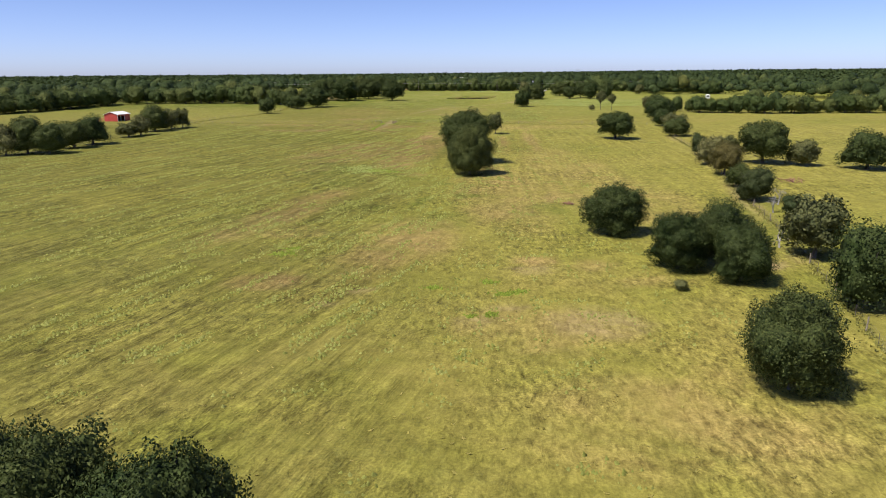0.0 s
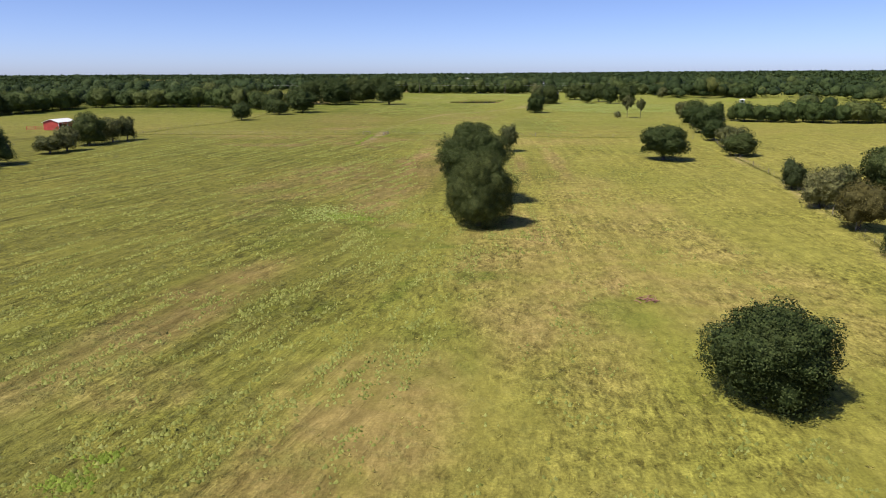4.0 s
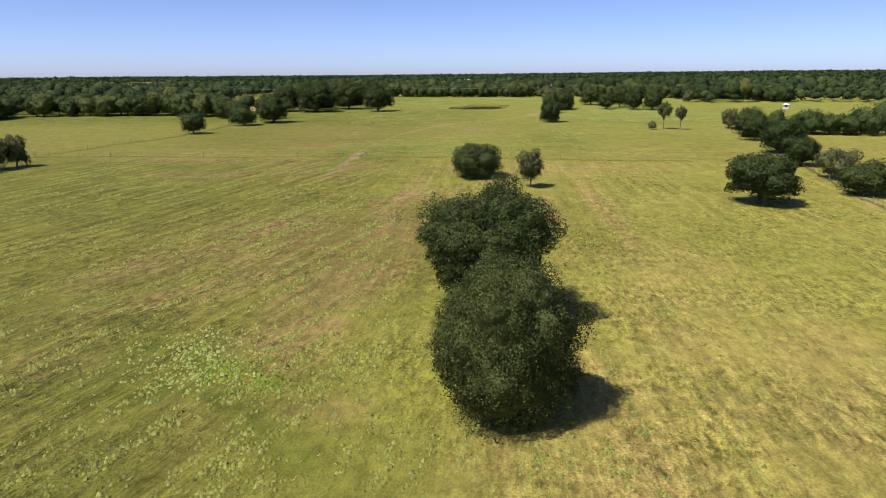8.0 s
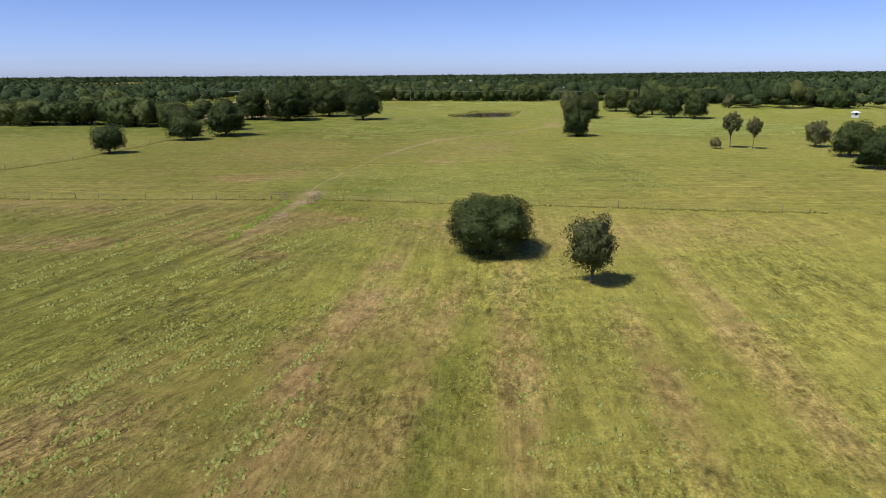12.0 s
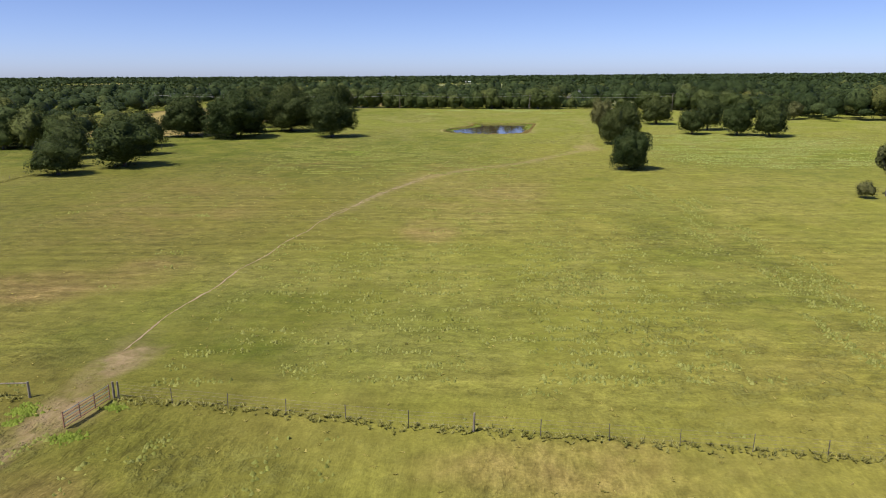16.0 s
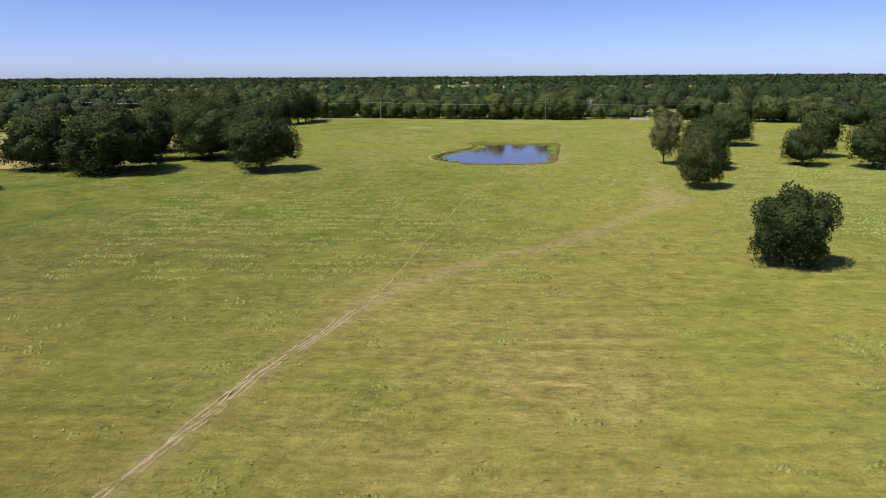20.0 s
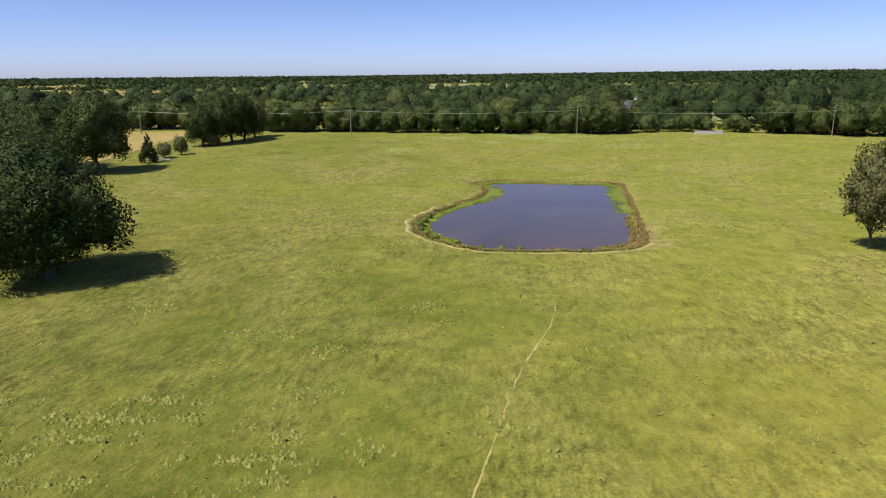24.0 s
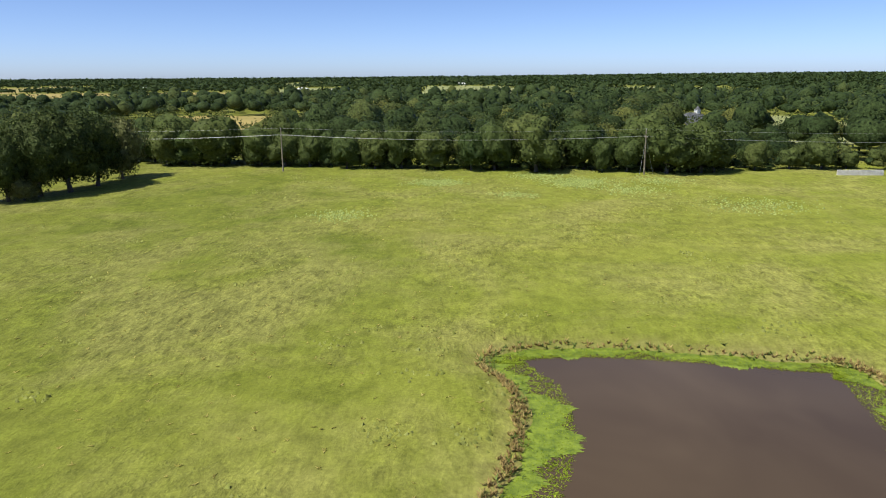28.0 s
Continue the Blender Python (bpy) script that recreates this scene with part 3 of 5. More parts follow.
tree_kind("dome", 1, 25000, 0.0160, 0.03, OAK, coarse=13, fine=420, deep=0.30, skirt=0.75, cells=10)
tree_kind("ragged", 2, 7000, 0.030, 0.14, OLIVE, rad=0.02, fork=0.2, coarse=9, fine=120, deep=0.52, skirt=0.3, cells=5, ragged=0.16)
tree_kind("edge", 8, 1350, 0.058, 0.0, WOOD_GREEN, coarse=9, fine=70, deep=0.42, skirt=0.5, corners=3, cells=5, ragged=0.08)


def plant(key, x, y, w, h, i, label, category="tree", group=""):
    tr, cr = KINDS[key][i % len(KINDS[key])]
    name = {"bush": "bush", "shrub": "bush", "knotty": "juniper", "cedar": "cedar_tree", "big": "oak_tree", "oak": "oak_tree", "large": "oak_tree", "spreading": "oak_tree", "raised": "oak_tree", "round": "oak_tree", "ragged": "oak_tree", "dome": "oak_tree"}.get(key, "tree")
    ob = thing(name, pose(x, y, ground_at(x, y) - 0.05, 0, 0, (i * 77) % 360) @ Matrix.Diagonal((w, w, h, 1)), label, category, group)
    part("trunk", tr, BARK, ob)
    part("crown", cr, OAK, ob)
    return ob


# ---- large structure: the ground ----
def spaced(a, b, fine_a, fine_b, cell, grow):
    """Grid lines: even between fine_a and fine_b, wider and wider outside."""
    v = list(np.arange(fine_a, fine_b + 1e-6, cell))
    s, p = cell, fine_b
    while p < b:
        s *= grow
        p += s
        v.append(p)
    s, p = cell, fine_a
    while p > a:
        s *= grow
        p -= s
        v.insert(0, p)
    return np.array(v)


gx, gyl = spaced(-5200, 5200, -70, 80, 1.5, 1.07), spaced(-900, 5400, 20, 665, 1.6, 1.06)
X, Y = np.meshgrid(gx, gyl)
x, y = X.ravel(), Y.ravel()
z = height(x, y)
z = z + 0.05 * rng.normal(0, 1, len(z)) * ((x > -75) & (x < 85) & (y > 15) & (y < 665))
nx = len(gx)
q = (np.arange(len(gyl) - 1)[:, None] * nx + np.arange(nx - 1)[None, :]).ravel()
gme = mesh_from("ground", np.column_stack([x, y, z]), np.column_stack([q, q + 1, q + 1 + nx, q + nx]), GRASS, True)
ground = tagged(new("ground", gme), "yellow-green mown pasture with dry and lush patches", "ground", kind="structure")


def spot(cx, cy, rx, ry, turn=0.0):
    """1 in the middle of an oval on the ground, 0 outside it."""
    a = radians(turn)
    u = ((x - cx) * math.cos(a) + (y - cy) * math.sin(a)) / rx
    v = (-(x - cx) * math.sin(a) + (y - cy) * math.cos(a)) / ry
    return np.clip(1.4 - 1.4 * (u * u + v * v), 0, 1)


TRACK = smooth_line([(-27.5, 215), (-26.5, 255), (-25.1, 280), (-24.3, 291), (-23.2, 303), (-23.1, 318), (-21.8, 326.4), (-20.1, 338.5), (-15.5, 363.6), (-12.3, 376.4), (-8.8, 389), (-5.6, 398), (-1, 409.5)])
TRAIL = smooth_line([(-1, 409.5), (0.8, 416.3), (3.6, 431), (7.0, 445.7), (9.2, 457.8), (11.4, 466), (14.1, 475.7), (17.5, 484), (19, 490)])
BRANCH = smooth_line([(-1, 410), (6.5, 419.9), (15.1, 428), (23.3, 433.5), (33, 445), (41, 455), (47.5, 464.7), (52, 490), (60, 530), (66, 580), (72, 640)])
fence_y = np.interp(x, [-120, -34, 1, 66], [307, 305.5, 301, 292])
west = step(0, 14, -4 - x - (y - 190) * 0.06)
before = step(0, 6, fence_y - y)
rows_a = west * before
rows_b = (1 - west) * before * step(95, 150, y)
rows_c = step(0, 8, y - fence_y) * step(0, 60, 470 - y) * step(0, 30, 110 - np.abs(x))
dry = 0.14 + 0.26 * step(125, 60, y) + 0.22 * step(290, 312, y) * step(485, 430, y)
for s in ((-17, 290, 3.5, 8, 20), (-22, 283, 5, 6), (-20, 268, 5, 4), (14, 296, 14, 4), (-6, 95, 10, 22, -12), (9, 62, 12, 8), (-27, 118, 7, 30, -18), (-8, 205, 9, 60, -8), (-27, 205, 16, 40, -15), (24, 280, 45, 14), (12, 140, 12, 50),
          (30, 160, 14, 60), (10, 400, 22, 45), (-45, 385, 25, 45), (-25, 432, 22, 10), (-32, 470, 16, 14), (2, 432, 10, 6), (-22, 505, 18, 35), (30, 605, 40, 25), (-30, 285, 18, 18), (35, 130, 14, 30), (-60, 300, 40, 10), (22, 137, 2.2, 15, -15), (-2, 238, 1.8, 26, -8), (-62, 277, 13, 4), (-31, 169, 6, 5), (-7, 160, 4.5, 3.5), (-23, 103, 7, 5), (-6, 215, 2, 22, -8), (38, 150, 3, 40, -3)):
    dry = np.maximum(dry, spot(*s))
dry = dry * 0.62
lush_ = 0.12 + 0.0 * x
for s in ((-22, 150, 8, 12), (-28, 168, 7, 10), (-10, 320, 30, 14), (40, 350, 12, 50), (95, 440, 50, 40), (-20, 420, 25, 20),
          (-25, 620, 25, 40), (0, 110, 6, 9), (16, 120, 10, 8), (44, 70, 14, 12), (-10, 585, 25, 30), (55, 100, 10, 40), (66, 396, 14, 5), (-76, 154, 10, 6, -40), (-20, 167, 7, 6), (-16, 121, 6, 4), (38, 409, 5, 4), (-29, 178, 1.6, 14, 43), (-12, 159, 1.5, 13, 42), (5, 146, 10, 1.3, -12), (-4, 127, 0.9, 8, -18)):
    lush_ = np.maximum(lush_, spot(*s))
lush_ = 0.55 * lush_
for s in ((-13.4, 317, 6, 8), (-18.8, 167.5, 4, 4), (-14, 121.5, 5, 3), (4.5, 132.6, 4, 3), (-22, 163, 4, 3.5), (-12, 159, 1.8, 13, 42), (5, 146, 10, 1.8, -12), (-4, 127, 1.5, 9, -18), (-29, 178, 1.8, 14, 43), (2, 220, 1.5, 22, -8), (36.8, 410, 3, 2), (-20.6, 457, 4, 4), (-14, 327, 8, 6), (-20, 171, 2.5, 5)):
    lush_ = np.maximum(lush_, 0.9 * spot(*s))
lush_ = np.maximum(lush_, 0.95 * step(400, 450, y) * step(560, 480, y) * step(-40, 0, -x))
near_path = (np.abs(x) < 90) & (y > 200) & (y < 660)
bare = np.zeros(len(x))
bx, by = x[near_path], y[near_path]
along = 0.45 * step(262, 292, by) * step(322, 310, by) + 0.04 * step(300, 320, by) + 0.24 * step(358, 384, by)
b_ = np.maximum(along * np.clip(1.5 - edge_distance(bx, by, TRACK) / 1.3, 0, 1), 0.42 * np.clip(1.5 - edge_distance(bx, by, BRANCH) / 1.5, 0, 1) * np.clip((520 - by) / 60, 0.25, 1))
bare[near_path] = b_
row_ = (x > 40) & (x < 100) & (y > 85) & (y < 300)
bare[row_] = np.maximum(bare[row_], 0.6 * np.clip(1.5 - edge_distance(x[row_], y[row_], np.array([(46, 86), (50, 98), (57, 131), (63, 156), (75, 205), (80, 242)])) / 1.4, 0, 1) * (0.5 + 0.5 * np.sin(y[row_] / 9)))
ring = np.vstack([SHORE, SHORE[:1]])
pm = (x > -10) & (x < 60) & (y > 490) & (y < 585)
pd = edge_distance(x[pm], y[pm], ring)
bare[pm] = np.maximum(bare[pm], 0.3 * np.clip(1.5 - pd / 1.5, 0, 1))
for s in ((35.2, 511.8, 2.4, 3.4), (36.8, 520, 1.6, 5, -10), (41, 545, 1.6, 5), (47, 465, 5, 9), (-22.3, 312, 2.4, 4.5, -15), (-22.6, 302.5, 2.6, 4.5), (-23.6, 294, 1.5, 7, -6), (40, 84, 4, 2.5)):
    bare = np.maximum(bare, (0.85 if s[1] < 330 else 0.55) * spot(*s))
for s in ((6.3, 68.3, 2.4, 1.2), (3.4, 64.2, 2.6, 1.3), (15, 64, 6, 5), (-12.8, 69.5, 1.6, 0.8), (-9, 74, 2.2, 1.0), (11, 82, 3.5, 2)):
    bare = np.maximum(bare, 0.38 * spot(*s))
weedy = 0.35 + 0.65 * np.maximum(before * step(60, 100, y) * step(0, 30, 8 - x), np.maximum(spot(30, 340, 22, 50), np.maximum(spot(-10, 435, 45, 22), spot(95, 460, 50, 50))))
fresh = np.maximum(0.3 * step(300, 400, y), 0.95 * spot(98, 462, 52, 46)) + 0.48 * step(450, 560, y) + 0.35 * spot(5, 330, 45, 30)
# Darkens the west for its browner grass and its blades' shaded sides
worn = np.maximum(west * before * (0.14 + 0.22 * step(110, 160, y) * step(-90, -40, x)) * step(20, 60, y), 0.45 * spot(-48, 385, 58, 78))
for s in ((2, 236, 2.0, 26, -9), (-8.5, 244, 3, 14, -12), (-54, 274, 16, 6), (-22, 222, 8, 10, -15), (-11.5, 176, 5, 9, -20), (-10, 212, 4, 20, -20), (-13, 288, 5, 4), (11.6, 286.5, 8, 3), (-30, 338, 10, 9),
          (-42, 333, 14, 8), (2.5, 361, 6, 12), (8, 388, 12, 14), (14, 392, 10, 12), (21.5, 445, 3, 2.5), (21.5, 133, 2, 14, -15), (15, 152, 3, 8), (12, 86, 4, 3), (18.8, 84, 4, 2.5), (25, 77, 6, 3), (-21, 101, 4, 3),
          (-21, 78, 6, 4)):
    dry = np.maximum(dry, 0.85 * spot(*s))
dry = np.maximum(dry, 0.55 * spot(18, 45, 16, 12))
for s in ((-6, 245, 3.5, 30, -8), (10, 240, 2.5, 35, -4), (30, 235, 3, 40, -3), (20, 225, 2, 30, -3)):
    dry = np.maximum(dry, spot(*s))
# Ovals of painted shade, for grass seen steeply or towards the sun
for cx, cy, rx, ry, much in ((10, 405, 40, 40, 0.15), (-8, 216, 22, 34, 0.62), (14, 222, 22, 30, 0.40), (-20, 300, 16, 24, 0.45), (-22, 124, 16, 16, 0.6), (-18, 82, 22, 18, 0.35), (-14, 330, 14, 18, 0.25)):
    worn = np.maximum(worn, much * spot(cx, cy, rx, ry))
for nm, vals in (("pale", 0.45 * rows_b * step(0, 18, x) + 0.15 * spot(98, 455, 45, 42) + 0.08 * (1 - west) * step(140, 60, y)), ("rough", np.clip(1.15 - 0.70 * step(200, 320, y) + 0.28 * step(400, 440, y), 0.15, 1)), ("weedy", weedy), ("fresh", fresh), ("worn", worn), ("rows_a", rows_a), ("rows_b", rows_b), ("rows_c", rows_c), ("dryness", dry), ("lush", lush_), ("bare", bare)):
    gme.attributes.new(nm, "FLOAT", "POINT").data.foreach_set("value", np.asarray(vals, np.float32))


Zg = z.reshape(len(gyl), nx)


def on_ground(px, py):
    """The ground mesh's height."""
    i, j = np.clip(np.searchsorted(gx, px) - 1, 0, nx - 2), np.clip(np.searchsorted(gyl, py) - 1, 0, len(gyl) - 2)
    u, v = (px - gx[i]) / (gx[i + 1] - gx[i]), (py - gyl[j]) / (gyl[j + 1] - gyl[j])
    return (Zg[j, i] * (1 - u) + Zg[j, i + 1] * u) * (1 - v) + (Zg[j + 1, i] * (1 - u) + Zg[j + 1, i + 1] * u) * v


def strip(name, line, width, lift, material, label, seed, ragged=0.35):
    """A worn track that follows the ground, with ragged edges."""
    r = np.random.default_rng(seed)
    line = np.array(line)
    way = np.gradient(line, axis=0)
    way /= np.linalg.norm(way, axis=1)[:, None] + 1e-9
    side = np.column_stack([-way[:, 1], way[:, 0]])
    v = []
    for i, (p, s) in enumerate(zip(line, side)):
        a, b = width * (0.5 + r.uniform(-ragged, ragged) * 0.5), width * (0.5 + r.uniform(-ragged, ragged) * 0.5)
        for u in (-a, -a * 0.4, b * 0.4, b):
            px, py = p + s * u
            v.append((px, py, float(on_ground(np.array([px]), np.array([py]))[0]) + lift - (0.0 if abs(u) < width * 0.3 else 0.03)))
    f = [(4 * i + j, 4 * i + j + 1, 4 * i + j + 5, 4 * i + j + 4) for i in range(len(line) - 1) for j in range(3)]
    return tagged(new(name, mesh_from(name, v, f, material)), label, "track", kind="structure")


def dense(line, gap=0.7):
    d = np.r_[0, np.cumsum(np.hypot(*np.diff(line, axis=0).T))]
    s = np.arange(0, d[-1], gap)
    return np.column_stack([np.interp(s, d, line[:, 0]), np.interp(s, d, line[:, 1])])


tl = dense(TRACK)
wig = 0.25 * np.sin(np.arange(len(tl)) * 0.31)[:, None] * np.array([[1, 0]])
for k, (off, sway, a, b, w) in enumerate(((0.0, 1.0, 142, 400, 0.21), (-0.42, -1.1, 222, 270, 0.16), (0.45, 0.7, 236, 400, 0.18), (-0.5, 1.6, 246, 276, 0.20))):
    strip("dirt_track", tl[a:b] + sway * wig[a:b] + np.array([[off, 0]]), w, 0.025, EARTH, "bare earth cattle track worn through the grass", 3 + k, 0.75)
strip("foot_trail", dense(TRAIL), 0.15, 0.022, PALEPATH, "narrow worn trail through the grass", 4, 0.8)

# ---- the pond ----
shore_n = len(SHORE)
wxs, wys = np.linspace(1.5, 45.5, 12), np.linspace(505.5, 569.5, 16)
wv = [(a, b, WATER_Z) for b in wys for a in wxs]
wf = [(12 * j + i, 12 * j + i + 1, 12 * j + i + 13, 12 * j + i + 12) for j in range(15) for i in range(11)]
water = tagged(new("water", mesh_from("water", wv, wf, WATER, True)), "still brown pond water reflecting the blue sky", "water", kind="structure")


_t = np.roll(SHORE, -1, 0) - np.roll(SHORE, 1, 0)
INWARD = np.column_stack([-_t[:, 1], _t[:, 0]]) / np.linalg.norm(_t, axis=1)[:, None]
INWARD *= np.where(inside(*(SHORE + INWARD * 0.3).T, SHORE), 1, -1)[:, None]


def along_shore(i, inward):
    k, u = int(i) % shore_n, i - int(i)
    p, q_ = SHORE[k] + INWARD[k] * inward, SHORE[(k + 1) % shore_n] + INWARD[(k + 1) % shore_n] * inward
    return p * (1 - u) + q_ * u


def weed_mat(name, a, b, width, seed):
    """Floating weed along the shore from point a to point b, wide in lumps, with a frayed inner edge."""
    r = np.random.default_rng(seed)
    v, f, fine_ = [], [], 12
    m = (b - a) * fine_
    ph = r.uniform(0, 6, 4)
    for j in range(m + 1):
        w = 1.15 * width * (0.5 + 0.26 * math.sin(j * 0.0275 + ph[0]) + 0.17 * math.sin(j * 0.085 + ph[1]) + 0.05 * math.sin(j * 0.235 + ph[2])) * min(1, j / 28, (m - j) / 28) + r.uniform(-0.28, 0.28)
        for k, d in enumerate((-0.5, 0.25 * w, 0.65 * w, max(0.05, w))):
            p = along_shore(a + j / fine_, d)
            v.append((p[0], p[1], WATER_Z + 0.03 - 0.015 * (k == 3)))
    f = [(4 * j + k, 4 * j + k + 1, 4 * j + k + 5, 4 * j + k + 4) for j in range(m) for k in range(3)]
    return tagged(new("pond_weed", mesh_from("pond_weed", v, f, ALGAE)), "bright green weed floating along the pond's edge", "pond weed", "weed round the pond", "stuff")


for a, b, w, s in ((0, 46, 2.0, 1), (44, 80, 3.2, 2), (80, 100, 0.9, 3), (100, 148, 0.8, 4), (146, 200, 2.0, 5), (196, 227, 3.4, 6)):
    weed_mat("pond_weed", a, b, w, s)


def tufts(name, px, py, size, tall, blades, material, label, category, seed, lift=0.0):
    """Many small tufts as one mesh: each a few bent leaves round its foot."""
    r = np.random.default_rng(seed)
    n = len(px)
    pz = np.full(n, WATER_Z) if lift is None else on_ground(px, py) + 0.03 + lift
    vs = []
    for b in range(blades):
        a = r.uniform(0, 2 * math.pi, n)
        s, t = size * r.uniform(0.6, 1.3, n), tall * r.uniform(0.5, 1.3, n)
        dx, dy = np.cos(a), np.sin(a)
        w = s * 0.32
        base = np.column_stack([px, py, pz - 0.03])
        l = base + np.column_stack([dx * s * 0.2 - dy * w, dy * s * 0.2 + dx * w, t * 0.45])
        rr = base + np.column_stack([dx * s * 0.2 + dy * w, dy * s * 0.2 - dx * w, t * 0.45])
        tip = base + np.column_stack([dx * s, dy * s, t])
        vs.append(np.stack([base + (l - rr) * 0.4, base + (rr - l) * 0.4, tip + np.column_stack([r.normal(0, 0.3, n) * w, r.normal(0, 0.3, n) * w, 0 * w])], 1))
    v = np.concatenate(vs, 0)
    down = np.cross(v[:, 1] - v[:, 0], v[:, 2] - v[:, 0])[:, 2] < 0
    v[down] = v[down][:, ::-1]
    v = v.reshape(-1, 3)
    me = mesh_from(name, v, np.arange(len(v)).reshape(-1, 3), material)
    soft_normals(me, np.array([0, 0, 1.0]) + r.normal(0, 0.3, (len(v) // 3, 3)), 3)
    return tagged(new(name, me), label, category, kind="stuff")


def clumps(name, px, py, size, tall, material, label, category, seed):
    """Many low leafy weeds as one mesh: each a small uneven mound."""
    r = np.random.default_rng(seed)
    n, k = len(px), 6
    s = size * r.uniform(0.45, 1.35, n)
    t = tall * (0.35 + 0.65 * s / size) * r.uniform(0.6, 1.3, n)
    a = r.uniform(0, 6.28, (n, 1)) + np.arange(k) * 2 * math.pi / k + r.uniform(-0.3, 0.3, (n, k))
    pz = on_ground(px, py)
    def ring(rad, up):
        q_ = s[:, None] * rad * r.uniform(0.45, 1.35, (n, k))
        return np.stack([px[:, None] + q_ * np.cos(a), py[:, None] + q_ * np.sin(a), pz[:, None] + t[:, None] * up * r.uniform(0.6, 1.35, (n, k))], 2)
    outer = ring(1.0, 0.0)
    outer[:, :, 2] -= 0.05
    top = np.column_stack([px + r.normal(0, 0.3, n) * s, py + r.normal(0, 0.3, n) * s, pz + t])
    v = np.concatenate([top[:, None], outer], 1)
    f = np.array([(0, 1 + i, 1 + (i + 1) % k) for i in range(k)])[None] + (np.arange(n) * (k + 1))[:, None, None]
    me = mesh_from(name, v.reshape(-1, 3), f.reshape(-1, 3), material)
    way = (v - top[:, None]) * np.array([1.6, 1.6, 0.0]) / s[:, None, None] + np.array([0, 0, 1.0]) + r.normal(0, 0.18, v.shape)
    soft_normals(me, way.reshape(-1, 3))
    return tagged(new(name, me), label, category, kind="stuff")


r = np.random.default_rng(24)
wx_, wy_ = [], []
for a, b, w in ((0, 46, 2.0), (44, 80, 3.0), (80, 100, 0.9), (100, 148, 0.8), (146, 200, 2.0), (196, 227, 3.3)):
    for _ in range(int((b - a) * 100)):
        p = along_shore(r.uniform(a, b), w * (0.95 * r.random() ** 0.8) - 0.3)
        wx_.append(p[0]), wy_.append(p[1])
tufts("water_weeds", np.array(wx_), np.array(wy_), 0.24, 0.09, 2, WATERWEED, "tangled green weed standing in the shallows", "pond weed", 25, None)

# pale trodden fringe outside the bank, from the south-east corner round to the west side
fringe = np.array([along_shore(i, -1.75 + 0.25 * math.sin(i * 0.7)) for i in np.arange(98, 186, 0.25)])
strip("bank_path", fringe, 0.55, 0.03, PALEPATH, "pale trodden strip along the pond bank", 9, 0.45)

# dry reeds and weeds on the bank
r = np.random.default_rng(21)
at = np.r_[r.uniform(0, shore_n, 700), r.uniform(150, 226, 600), r.uniform(80, 108, 700), r.uniform(104, 150, 250), r.uniform(44, 80, 250)]
pts = np.array([along_shore(i, d) for i, d in zip(at, r.normal(-0.55, 0.28, len(at)))])
tufts("reeds", pts[:, 0], pts[:, 1], 0.26, 0.30, 4, REED, "brown dry reeds along the pond bank", "reeds", 22)
at = r.uniform(82, 112, 420)
pts = np.array([along_shore(i, d) for i, d in zip(at, r.uniform(-0.2, 1.3, len(at)))])
tufts("drowned_reeds", pts[:, 0], pts[:, 1], 0.30, 0.30, 5, REED, "red-brown reeds standing in the shallow water", "reeds", 27, None)
at = np.r_[r.uniform(0, shore_n, 400), r.uniform(104, 190, 700)]
pts = np.array([along_shore(i, d) for i, d in zip(at, r.normal(-0.3, 0.45, len(at)))])
tufts("bank_weeds", pts[:, 0], pts[:, 1], 0.32, 0.26, 5, BANKLEAF, "green weeds along the pond bank", "weeds", 23)

# ---- fields beyond the pasture ----
def field(name, cx, cy, wx, wy, material, label):
    bm = bmesh.new()
    nx_, ny_ = 12, 12
    vv = [[bm.verts.new((cx + (i / nx_ - 0.5) * wx, cy + (j / ny_ - 0.5) * wy, ground_at(cx + (i / nx_ - 0.5) * wx, cy + (j / ny_ - 0.5) * wy) + 0.12)) for j in range(ny_ + 1)] for i in range(nx_ + 1)]
    for i in range(nx_):
        for j in range(ny_):
            bm.faces.new((vv[i][j], vv[i + 1][j], vv[i + 1][j + 1], vv[i][j + 1]))
    ob = part(name, bm, material, None)
    return tagged(ob, label, "field", kind="structure")


CLEAR = [(-150, -74, 503, 672, TAN), (-128, -34, 684, 885, TAN), (106, 178, 700, 850, LIGHTGREEN), (-560, -250, 1020, 1500, TAN), (-10, 135, 1120, 1900, LIGHTGREEN),
         (-250, -130, 1150, 1800, LIGHTGREEN), (230, 420, 1250, 1700, LIGHTGREEN), (-900, -600, 1500, 2200, TAN), (-420, -280, 1900, 2700, LIGHTGREEN)]
for x0, x1, y0, y1, mat in CLEAR:
    field("ripe_field" if mat is TAN else "hay_field", (x0 + x1) / 2, (y0 + y1) / 2, x1 - x0, y1 - y0, mat, "tan ripe field beyond the trees" if mat is TAN else "pale green hay field beyond the trees")

